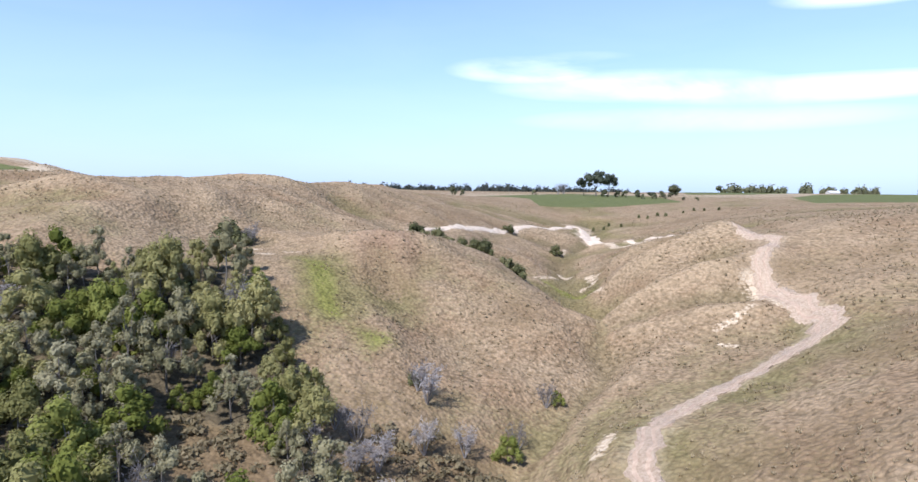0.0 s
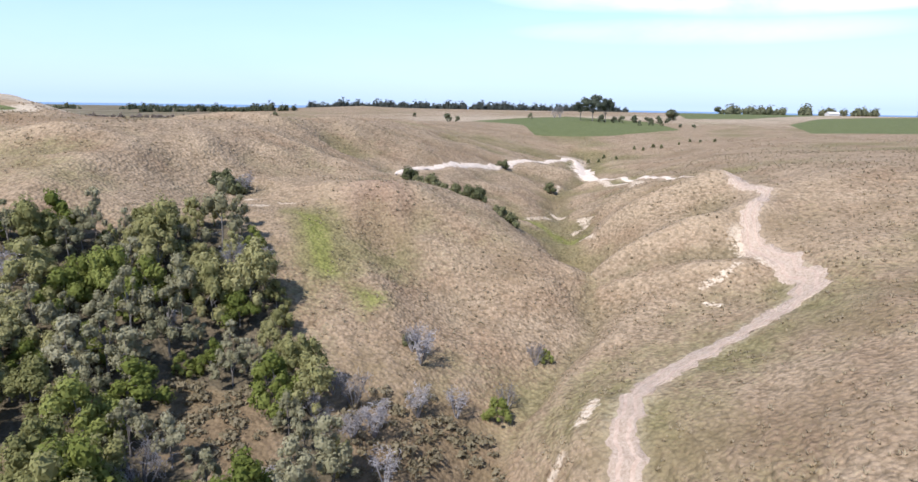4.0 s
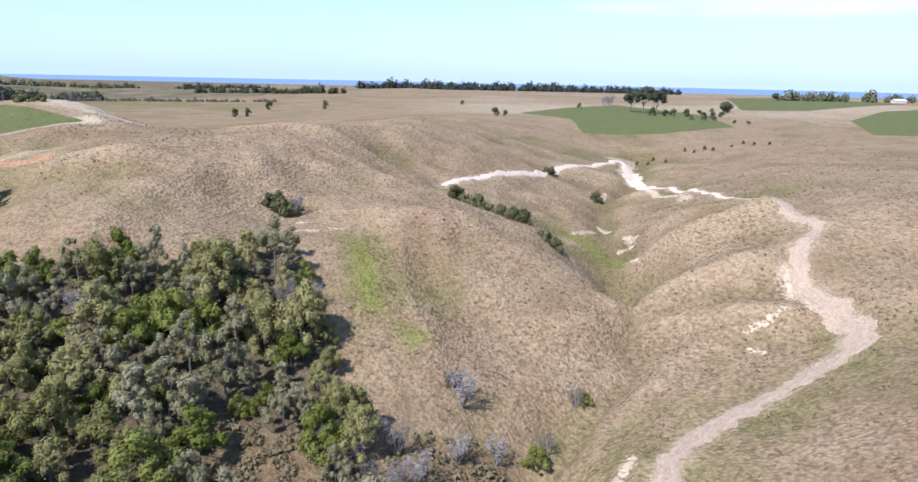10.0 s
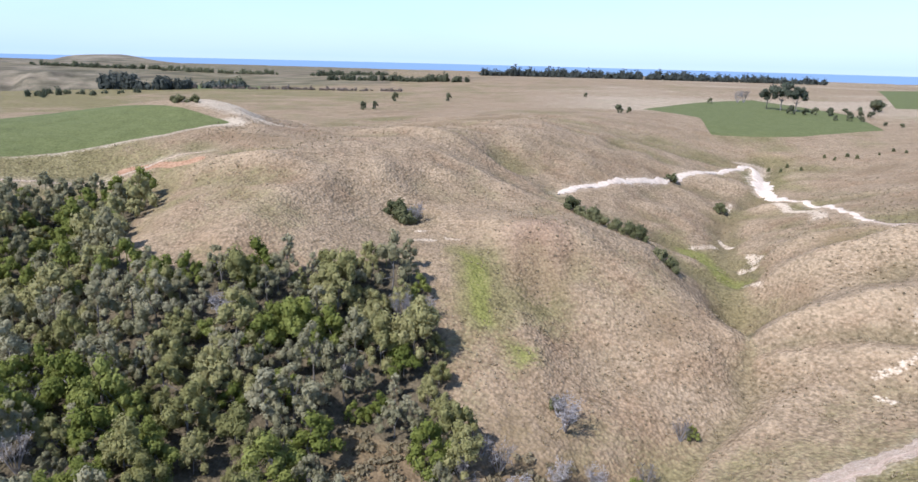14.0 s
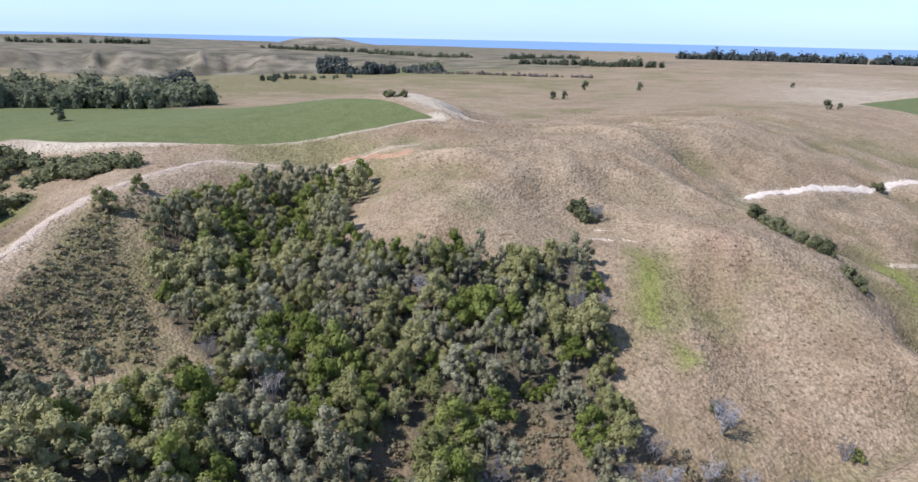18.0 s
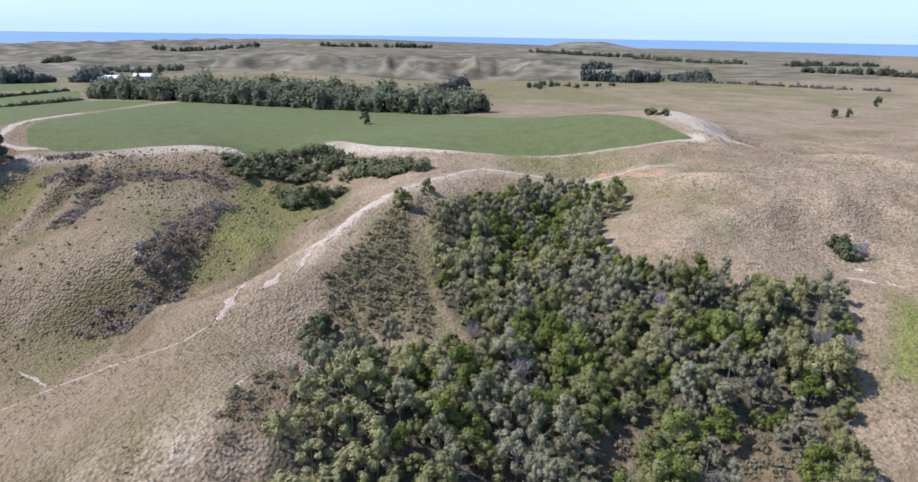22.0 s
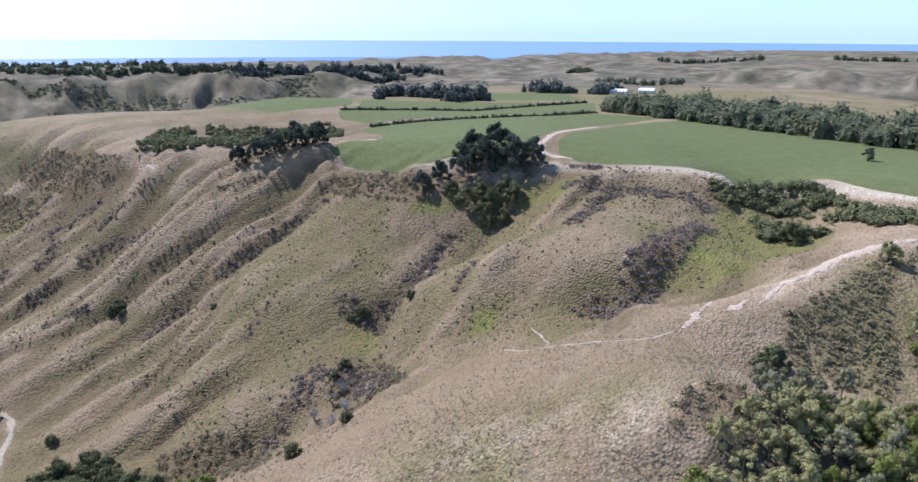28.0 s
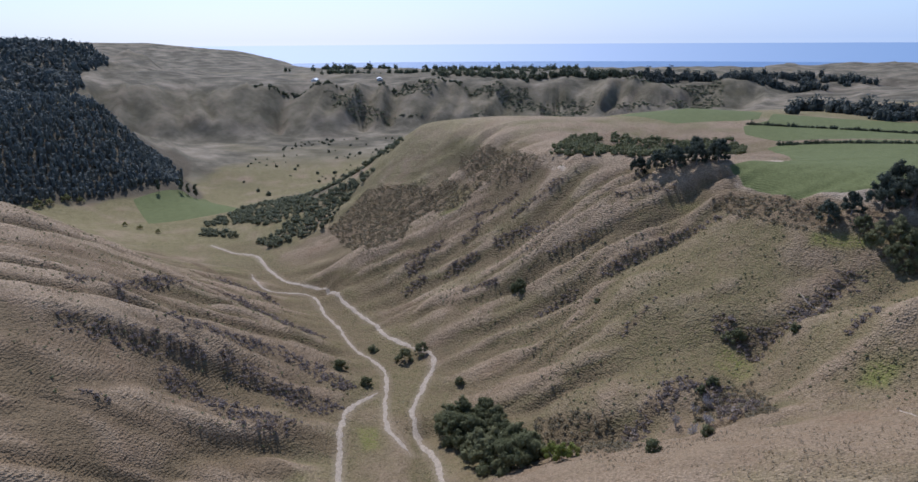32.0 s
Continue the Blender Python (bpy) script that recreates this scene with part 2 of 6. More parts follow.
# ---- the lie of the land: crests, spurs, gullies and flats, each a line of (x, y, z) ----
CREST = {
    "spur_with_track": [(-125, 86, 107), (-119, 72, 106.6), (-114.6, 58.9, 105.6), (-111.8, 49.9, 104.4), (-105, 40.7, 102.7), (-102.2, 34.1, 101.6), (-95.5, 26.8, 99.7), (-93, 18, 97.4), (-90, 9, 95.6), (-90, 2, 94.3), (-94, -5, 92), (-101, -13, 88), (-111, -13, 84.5), (-124, -26, 79.5)],
    "spur_lobe": [(-90, 8, 95), (-78, 6, 96.5), (-72, -8, 95), (-69, -16, 93), (-66, -39, 86), (-66, -65, 74), (-72, -95, 58)],
    "spur_knob": [(-76, 7, 96.5), (-66, 7, 97.5), (-60, 1, 97)],
    "knob_in_front": [(-26, 112, 100), (-16, 115, 102.5), (-8, 119, 100.5)],
    "knob_back": [(-9, 136, 98), (-3, 132, 98), (5, 126, 96), (9, 119, 94), (13, 111, 93), (17, 104, 91)],
    "north_hills": [(-64, 100, 105.5), (-66, 116, 110), (-74, 136, 111.8), (-94, 155, 112.4), (-114, 176, 116.5), (-130, 195, 115), (-150, 215, 107)],
    "behind_mound": [(-92, 182, 105.5), (-70, 196, 105.5), (-84, 224, 104.5), (-118, 226, 104.5), (-50, 214, 106)],
    "north_hills_east": [(-54, 127, 108), (-49, 151, 110.3), (-30, 190, 109.8), (-34, 236, 110), (-20, 290, 108)],
    "plateau_edge": [(-96, 152, 112), (-122, 118, 109), (-148, 90, 109), (-170, 73, 108.5), (-190, 44, 108), (-197, 17, 107.5), (-202, -2, 107.5), (-202, -20, 106.5), (-213, -45, 106), (-226, -76, 105.5)],
    "long_ridge": [(-226, -76, 105.5), (-236, -112, 102), (-240, -146, 100), (-268, -188, 97), (-293, -220, 95.5), (-320, -262, 96), (-343, -318, 97), (-368, -352, 80)],
    "right_ridge": [(29, 104, 92.5), (33, 125, 94.5), (34, 146, 95.5), (48, 165, 96.5), (60, 185, 98), (75, 215, 100)],
    "right_hill": [(43, 38, 97), (54, 80, 96), (60, 100, 99.5), (67, 121, 104.5), (72, 140, 104), (92, 170, 105), (123, 200, 105)],
    "south_spur": [(-64, -165, 51), (-61, -186, 57), (-79, -208, 66), (-98, -255, 66), (-123, -312, 60), (-150, -370, 44)],
    "south_hill": [(-8, -170, 76), (-20, -190, 80), (-39, -213, 86), (-50, -270, 92), (-78, -337, 91), (-90, -400, 80)],
}
GULLY = {
    "main": [(52, 262, 97), (43, 217, 93), (28, 183, 90.5), (25, 142, 88.5), (23.5, 110, 87.6), (20.5, 90, 86.4), (11, 74, 82), (4, 62, 78.6), (5, 40, 73), (4, 15, 69), (-4, -30, 62), (-34, -80, 54), (-66, -112, 46), (-100, -137, 42)],
    "valley_floor": [(-89, -133, 43), (-107, -158, 41), (-132, -184, 38), (-150, -216, 35), (-186, -268, 31), (-192, -323, 28), (-216, -374, 26), (-288, -517, 24), (-363, -652, 22), (-554, -741, 20)],
    "bush": [(-93, 93, 97.5), (-68, 62, 92.5), (-46, 45, 87), (-20, 38, 80), (3, 32, 72.5)],
    "west": [(-186, -18, 94), (-170, -30, 85), (-155, -48, 80), (-145, -54, 70), (-127, -58, 66), (-108, -62, 64), (-108, -85, 53), (-106, -110, 46), (-103, -135, 42)],
    "hollow": [(-184, 64, 99), (-158, 60, 98), (-144, 54, 98), (-131, 40, 96.5), (-121, 20, 92), (-121, 0, 86)],
    "rib_one": [(-222, -98, 92), (-208, -106, 84), (-196, -112, 76), (-178, -118, 64), (-150, -140, 48)],
    "rib_two": [(-256, -180, 88), (-230, -176, 74), (-205, -190, 54), (-178, -208, 39)],
    "rib_three": [(-305, -258, 80), (-262, -270, 60), (-228, -285, 38)],
    "south_gully": [(-30, -150, 54), (-62, -150, 46), (-88, -152, 42)],
    "white_slip": [(3, 171, 95), (14, 202, 96), (31, 212, 95)],
}
SLOPE = {
    "bank_by_track": [(17, 63, 86.5), (23, 53, 88), (29, 55, 90), (38, 57, 93.5), (29, 75, 88), (43, 83, 91.5), (36, 86, 90), (11, 59, 83), (22, 30, 87), (30, 0, 88), (34, -40, 84)],
    "right_flat": [(54, 150, 99), (51, 112, 100), (56, 117, 101), (95, 110, 108), (120, 150, 107), (92, 247, 102), (85, 40, 103), (90, -40, 98)],
    "front_slope": [(-21, 94, 95.5), (-16, 86, 91), (-9, 79, 87.5), (0, 96, 89), (-11, 102, 93), (-5.7, 98.7, 90.6), (-4, 76, 85), (-9, 60, 83), (-28, 70, 87), (-20, 55, 83.5)],
    "saddle": [(-38, 117, 99.5), (-26, 109, 99.5), (-48, 119, 104), (-31, 171, 103), (-53, 90, 101.5), (-34, 100, 98.5), (-60, 82, 99.5), (-5, 150, 96)],
    "bush_slope": [(-74, 76, 98.5), (-82, 97, 102), (-87, 108, 102.5), (-92, 119, 105.5), (-48, 25, 89.5), (-90, 60, 97.5), (-82, 36, 94), (-44, 5, 84), (-28, -20, 74), (-82, 24, 92)],
    "west_slope": [(-128, 10, 98.5), (-136, -6, 95.5), (-138, -2, 98), (-147, -26, 91.5), (-157, -47, 83.5), (-169, -25, 86), (-155, -64, 74), (-152, -56, 70.5), (-106, 4, 93.5), (-105, 22.4, 97.3), (-128, 32, 98.5), (-126, -70, 64)],
    "long_slope": [(-200, -96, 82), (-172, -99, 76), (-169, -119, 61.5), (-190, -154, 57), (-178, -189, 49), (-257, -201, 78), (-207, -256, 49), (-291, -341, 52), (-235, -350, 32), (-126, -104, 52), (-114, -102, 48)],
    "fields": [(-213, 113, 105.5), (-271, 197, 102), (-269, -70, 105.5), (-300, 60, 106.5), (-360, 0, 105), (-440, -28, 100), (-454, -162, 107), (-459, -221, 98.5), (-440, -222, 96.5), (-380, -130, 104), (-320, -110, 98), (-300, -150, 94), (-190, 150, 108), (-279, 316, 100)],
    "north_flat": [(31, 287, 102.5), (-3, 320, 107), (75, 369, 105), (-60, 400, 105), (140, 420, 107), (235, 616, 109), (250, 280, 108), (-120, 320, 103), (-200, 700, 101), (200, 120, 110)],
}
FAR = {
    "north_plain": [(-260, 1340, 100), (300, 1200, 104), (900, 900, 106), (-900, 1500, 96), (-600, 900, 97), (200, 2200, 90), (1500, 1500, 90), (-1600, 1600, 92), (600, 300, 110), (900, -200, 120)],
    "north_mounds": [(-190, 960, 107), (-120, 900, 110), (-50, 880, 106), (-330, 820, 99), (-60, 620, 104), (-150, 560, 102), (-250, 520, 100), (60, 700, 107)],
    "gorge_rim": [(-640, 820, 98), (-780, 780, 98), (-880, 740, 98), (-975, 640, 97), (-1040, 520, 96), (-1120, 400, 95)],
    "gorge_foot": [(-620, 740, 90), (-740, 710, 80), (-830, 670, 74), (-900, 590, 72), (-960, 480, 70), (-1030, 370, 70)],
    "gorge_near": [(-440, 372, 99), (-455, 400, 99), (-425, 450, 99.5), (-400, 520, 99), (-540, 460, 88), (-560, 540, 84), (-530, 600, 87), (-640, 520, 77), (-620, 620, 75), (-600, 700, 80), (-740, 420, 84), (-860, 430, 84), (-940, 320, 88)],
    "dune": [(-1419, 1378, 93), (-1350, 1445, 117), (-1265, 1520, 121), (-1180, 1586, 101), (-1500, 1500, 96), (-1300, 1650, 100)],
    "coast_hills": [(-1650, -60, 92), (-1750, 80, 96), (-1600, 240, 90), (-1850, 400, 98), (-1500, 420, 92), (-1950, 700, 104), (-1700, 900, 108), (-2100, 1300, 112), (-1400, 30, 74), (-1420, -130, 62)],
    "west_plain": [(-700, 350, 97), (-1000, 900, 96), (-760, 150, 92), (-1200, 250, 88), (-800, -50, 90), (-1150, -50, 78)],
    "terrace_edge": [(-1280, -330, 76), (-1180, -480, 75), (-1080, -620, 74), (-960, -740, 74), (-840, -840, 74), (-720, -930, 76), (-590, -1000, 80), (-480, -1010, 88)],
    "terrace_foot": [(-1190, -300, 36), (-1090, -440, 26), (-990, -560, 22), (-880, -660, 20), (-770, -750, 20), (-660, -830, 20), (-550, -890, 24), (-450, -900, 30)],
    "terrace": [(-1500, -600, 78), (-1300, -900, 77), (-1100, -1200, 78), (-1700, -900, 72), (-1500, -1300, 74)],
    "valley_flat": [(-420, -420, 26), (-520, -520, 20), (-620, -480, 24), (-700, -600, 20), (-560, -330, 60), (-660, -260, 74), (-320, -470, 24), (-860, -300, 50), (-420, -640, 20)],
    "forest_hill": [(-161, -552, 44), (-235, -550, 36), (-305, -560, 34), (-250, -620, 82), (-297, -665, 100), (-232, -696, 107), (-380, -660, 40), (-360, -760, 60), (-160, -640, 96), (-160, -800, 120)],
    "far_hills": [(-480, -1150, 110), (-505, -1319, 150), (-551, -1298, 151), (-590, -1279, 146), (-612, -1266, 128), (-667, -1352, 137), (-710, -1328, 131), (-752, -1302, 115), (-795, -1274, 98), (-870, -1240, 80), (-400, -1350, 160), (-300, -1500, 185), (-720, -1600, 110), (-950, -1650, 76), (-1000, -2100, 76), (-1050, -2500, 135), (-1360, -2682, 152), (-1553, -2571, 150), (-1694, -2477, 131), (-1819, -2383, 116), (-1907, -2311, 92), (-2002, -2226, 50), (-2060, -2150, 12), (-1650, -1950, 74), (-1700, -2850, 130), (-700, -2600, 190), (-300, -2400, 200), (0, -1200, 160), (300, -600, 120), (-30, -400, 105)],
}


def spread(line, step):
    """Points along a line, no further apart than step."""
    pts = [line[0]]
    for a, b in zip(line, line[1:]):
        n = max(1, int(math.dist(a, b) / step))
        pts += [tuple(p + (q - p) * i / n for p, q in zip(a, b)) for i in range(1, n + 1)]
    return pts


knots = []
for lines, step in ((CREST, 9), (GULLY, 9), (SLOPE, 1e6), (FAR, 1e6)):
    for line in lines.values():
        knots += spread(line, step) if lines in (CREST, GULLY) else line
seen_knots, K = set(), []
for p in knots:
    key = (round(p[0] / 3), round(p[1] / 3))
    if key not in seen_knots:
        seen_knots.add(key)
        K.append(p)
K = np.array(K)


def soft_dist(ax, ay, bx, by):
    r2 = (ax[:, None] - bx[None]) ** 2 + (ay[:, None] - by[None]) ** 2
    return np.sqrt(r2 + 25.0)


A = np.zeros((len(K) + 1, len(K) + 1))
A[:-1, :-1] = -soft_dist(K[:, 0], K[:, 1], K[:, 0], K[:, 1])
A[:-1, -1] = A[-1, :-1] = 1
A[:len(K), :len(K)] += np.eye(len(K)) * 1.2
W = np.linalg.solve(A, np.append(K[:, 2], 0))

PERM = np.random.RandomState(7).rand(256, 256)


def vnoise(x, y):
    """Smooth noise, 0 to 1, one wave a metre."""
    xi, yi = np.floor(x).astype(int), np.floor(y).astype(int)
    fx, fy = x - xi, y - yi
    fx, fy = fx * fx * (3 - 2 * fx), fy * fy * (3 - 2 * fy)
    a, b = PERM[xi % 256, yi % 256], PERM[(xi + 1) % 256, yi % 256]
    c, d = PERM[xi % 256, (yi + 1) % 256], PERM[(xi + 1) % 256, (yi + 1) % 256]
    return (a * (1 - fx) + b * fx) * (1 - fy) + (c * (1 - fx) + d * fx) * fy


def fbm(x, y, wave, octaves=4):
    s, amp = np.zeros_like(x), 0.5
    for o in range(octaves):
        s += amp * (vnoise(x / wave + 17.3 * o, y / wave + 9.1 * o) - 0.5)
        wave, amp = wave / 2.03, amp * 0.5
    return s


def coast(az):
    """How far the sea is, by bearing in degrees to the left of the first heading."""
    return np.interp(az, [-180, -120, -60, -20, 20, 50, 70, 84, 88, 92, 110, 132, 135, 138, 142, 180],
                     [4900, 4900, 2900, 2500, 2600, 2900, 2500, 2150, 1750, 2150, 2100, 2250, 2500, 3100, 3700, 4900])


def inside(px, py, poly):
    """Metres inside (+) or outside (-) a plan outline."""
    best = np.full(px.shape, 1e9)
    odd = np.zeros(px.shape, bool)
    for (x0, y0), (x1, y1) in zip(poly, poly[1:] + poly[:1]):
        dx, dy = x1 - x0, y1 - y0
        t = np.clip(((px - x0) * dx + (py - y0) * dy) / (dx * dx + dy * dy), 0, 1)
        best = np.minimum(best, np.hypot(px - x0 - t * dx, py - y0 - t * dy))
        if dy:
            odd ^= ((y0 > py) != (y1 > py)) & (px < x0 + (py - y0) * dx / dy)
    return np.where(odd, best, -best)


def near_line(px, py, line):
    best = np.full(px.shape, 1e9)
    for (x0, y0), (x1, y1) in zip(line, line[1:]):
        dx, dy = x1 - x0, y1 - y0
        t = np.clip(((px - x0) * dx + (py - y0) * dy) / (dx * dx + dy * dy), 0, 1)
        best = np.minimum(best, np.hypot(px - x0 - t * dx, py - y0 - t * dy))
    return best


def raw_height(x, y):
    z = np.full(x.shape, W[-1])
    for i in range(0, len(x), 40000):
        z[i:i + 40000] += -soft_dist(x[i:i + 40000], y[i:i + 40000], K[:, 0], K[:, 1]) @ W[:-1]
    return z


def az_deg_all(az, n):
    return np.tile(((az + 180) % 360) - 180, n)


# ---- ground: one sheet round the place, finer where it is near ----
CX, CY = 10.0, -10.0
az_list = np.concatenate([np.arange(-46, 170, 0.28), np.arange(170, 314, 1.5)])
r_list = [0.2, 1.0, 2.0, 3.0]
while r_list[-1] < 4930:
    r = r_list[-1]
    r_list.append(r + max(0.75, (0.008 if r < 700 else 0.011 if r < 1500 else 0.03) * r))
r_list = np.array(r_list)
NA, NR = len(az_list), len(r_list)
azr = np.radians(az_list)
GX = CX - np.outer(r_list, np.sin(azr))
GY = CY + np.outer(r_list, np.cos(azr))
gx, gy = GX.ravel(), GY.ravel()
gz = raw_height(gx, gy)
rr = np.repeat(r_list, NA)
fade = np.clip(1.4 - rr / 900, 0.35, 1)
GZ0 = gz.reshape(NR, NA)
dzr = np.gradient(GZ0, r_list, axis=0)
dza = np.gradient(GZ0, axis=1) / (np.gradient(azr)[None] * r_list[:, None])
steep = np.clip(np.hypot(dzr, dza), 0, 1.2).ravel()
rough_amt = np.clip(steep * 1.8, 0.12, 1)
gz = gz + fade * rough_amt * (3.2 * fbm(gx, gy, 34, 3) + 2.1 * fbm(gx + 70, gy, 9, 3)) + np.where(rr < 350, 0.26, 0.1) * fbm(gx, gy, 2.4, 2) + 0.34 * np.clip(1.5 - rr / 180, 0, 1) * np.clip(0.3 + 2 * steep, 0, 1) * fbm(gx + 11, gy, 3.4, 2)


# the green basin under the field edge, smoother than the ribbed slopes round it
BASIN = [(-190, -115), (-203, -96), (-212, -80), (-195, -43), (-198, -16), (-170, 0), (-150, 30), (-101, 3), (-112, -20), (-112, -45), (-118, -78), (-140, -92), (-160, -108)]


def ribs(x, y, dx, dy, wave, long):
    """Sharp-crested ribs that run down a slope along (dx, dy)."""
    u, v = x * -dy + y * dx, x * dx + y * dy
    u = u + 16 * (vnoise(x / 53 + 5, y / 53) - 0.5) + 3 * (vnoise(x / 11, y / 11 + 7) - 0.5)
    return 1 - np.abs(2 * vnoise(u / wave, v / long) - 1)


def band(x, y, dx, dy):
    """Uneven streaks that run down a slope along (dx, dy)."""
    u, v = x * -dy + y * dx, x * dx + y * dy
    u = u + 14 * (vnoise(x / 47, y / 47) - 0.5)
    return fbm(u * 2.4 + 31, v, 44, 5)


west_w = np.clip((-98 - gx) / 14, 0, 1) * np.clip((70 - gy) / 20, 0, 1) * np.clip((480 - rr) / 120, 0, 1)
south_w = np.clip((-140 - gy) / 20, 0, 1) * np.clip((gx + 150) / 30, 0, 1) * np.clip((480 - rr) / 120, 0, 1)
front_w = np.clip((gx + 20) / 12, 0, 1) * np.clip((gy - 40) / 30, 0, 1) * np.clip((260 - rr) / 60, 0, 1)
rib_slope = np.clip(steep * 2.2 - 0.15, 0, 1)
in_basin = np.clip(inside(gx, gy, BASIN) / 14 + 0.5, 0, 1)
rib_slope = rib_slope * (1 - 0.72 * in_basin)
rib_west = ribs(gx, gy, 0.62, -0.78, 21, 110) + 0.45 * ribs(gx + 40, gy, 0.62, -0.78, 8, 45)
rib_south = ribs(gx, gy, -0.85, 0.5, 19, 90) + 0.45 * ribs(gx, gy + 30, -0.85, 0.5, 8, 40)
rib_front = ribs(gx, gy, 0.6, 0.8, 10, 45)
cut_west = np.clip((rib_west - 0.72) / 0.5, 0, 1)
cut_south = np.clip((rib_south - 0.72) / 0.5, 0, 1)
cut_amt = rib_slope * (west_w * cut_west + south_w * cut_south)
band_west, band_south = band(gx, gy, 0.62, -0.78), band(gx, gy, -0.85, 0.5)
scrub_amt = np.clip(rib_slope * (west_w * (band_west * 6 - 0.25 + 0.5 * (cut_west - 0.4)) + south_w * (band_south * 6 - 0.5 + 0.5 * (cut_south - 0.4))), 0, 1)
gz = gz - 2.5 * cut_amt + rib_slope * (2.2 * west_w * (1 - ribs(gx + 90, gy, 0.66, -0.75, 7.5, 70)) + 1.7 * south_w * (1 - ribs(gx, gy + 70, -0.85, 0.5, 7, 60)) + 2.3 * west_w * (1 - rib_west) + 2.2 * south_w * (1 - rib_south) + front_w * 2.0 * (rib_front - 0.5))
# stream beds cut sharp creases into the gully floors
for key, deep, wide in (("main", 2.4, 9), ("west", 1.8, 9), ("white_slip", 1.2, 7)):
    d_line = near_line(gx, gy, [p[:2] for p in GULLY[key]])
    gz = gz - deep * np.clip(1 - d_line / wide, 0, 1) ** 1.6 * np.clip((330 - rr) / 60, 0, 1)
# small spurs and side gullies on the bank across from the knob
for line, rise, wide in (([(50, 128), (42, 127), (35.4, 127.4), (31.3, 128.3), (24.4, 129.8)], 2.6, 8), ([(49, 107), (40.8, 104.7), (32.8, 103.7), (27.9, 105.2), (22.9, 102.7)], 2.7, 7), ([(42.4, 91.5), (32.6, 96.5), (26.9, 97.3), (23, 98.4)], 1.6, 5),
                         ([(30, 92), (24, 86), (16, 78), (10, 70)], 1.2, 5), ([(46, 117), (36, 115), (29, 117), (24, 117)], -2.4, 8), ([(43, 98), (34, 100), (28, 101), (23, 100)], -1.3, 4), ([(44, 150), (36, 146), (27, 143)], -1.6, 7), ([(39.4, 192), (35, 196), (32.3, 200.3)], 1.4, 7),
                         ([(-14, 112), (-6, 104), (2, 100), (14, 96)], 0.8, 6), ([(-17, 110), (-14, 100), (-12, 92), (-8, 84)], 0.9, 5)):
    gz = gz + rise * np.clip(1 - near_line(gx, gy, line) / wide, 0, 1) ** 1.15
for line, rise, wide in (([(-220, -84), (-204, -96), (-197, -108), (-190, -116), (-176, -117), (-160, -118)], 2.0, 6), ([(-192, 19), (-181, 2), (-169, -8), (-155, -17), (-143, -24)], 1.8, 6), ([(-217, -83), (-202, -92), (-193, -104), (-186, -110)], -1.6, 5),
                         ([(-149, 33), (-133, 18), (-125, 11), (-110, 6)], 1.6, 6), ([(-178, -36), (-166, -43), (-157, -49), (-148, -54)], -1.8, 6)):
    gz = gz + rise * np.clip(1 - near_line(gx, gy, line) / wide, 0, 1) ** 1.3
# hummocky crests over the hills behind the knob
hill_w = np.clip((gy - 92) / 22, 0, 1) * np.clip((70 - gx) / 25, 0, 1) * np.clip((gx + 118) / 22, 0, 1) * np.clip((330 - rr) / 80, 0, 1)
wx, wy = gx + 16 * fbm(gx, gy, 50, 2), gy + 16 * fbm(gx + 90, gy, 50, 2)
for line in ([(-80, 118), (-69, 118.5), (-62, 129.5), (-59, 140)], [(-65, 163), (-58, 166), (-47, 166), (-32, 163.6), (-21, 159)], [(-48, 128.4), (-42, 139), (-36, 140)], [(-59, 92), (-58.7, 102), (-55.6, 115)]):
    gz = gz + 1.3 * np.clip(1 - near_line(gx, gy, line) / 7, 0, 1) ** 1.2
crests = 1 - np.abs(2 * vnoise(wx / 34 + 3, wy / 26) - 1)
crests = crests + 0.4 * (1 - np.abs(2 * vnoise(wx / 13 + 7, wy / 10) - 1))
gz = gz + hill_w * 2.4 * (crests - 0.68)
fold_w = np.clip((gy - 55) / 25, 0, 1) * np.clip((300 - rr) / 70, 0, 1) * np.clip(0.35 + 2.2 * steep, 0, 1) * np.where(gx > -26, 1.0, 0.6)
folds = 1 - np.abs(2 * vnoise(wx / 15 + 11, wy / 19 + 4) - 1) + 0.5 * (1 - np.abs(2 * vnoise(wx / 6.5 + 5, wy / 8) - 1))
gz = gz + fold_w * 0.7 * (folds - 0.75)
# far hills are gullied too
gz = gz + np.clip((rr - 900) / 300, 0, 1) * np.clip((az_deg_all(az_list, NR) - 58) / 12, 0, 1) * np.clip((145 - az_deg_all(az_list, NR)) / 10, 0, 1) * (15 * fbm(gx, gy, 210, 4) + 9 * (1 - np.abs(2 * vnoise(gx / 95 + 3, gy / 70) - 1)) - 5)
terrace_w = np.clip((rr - 800) / 100, 0, 1) * np.clip(steep * 4 - 0.4, 0, 1) * np.clip(1600 - rr, 0, 1)
slant = az_deg_all(az_list, NR) + 3.0 * fbm(gx, gy, 160, 3) + (rr - 1000) / 130
spurs = 1 - np.abs(2 * vnoise(slant / 2.2, rr / 240) - 1) + 0.5 * (1 - np.abs(2 * vnoise(slant / 0.8 + 9, rr / 110) - 1))
gz = gz + terrace_w * 26 * (spurs - 0.75)
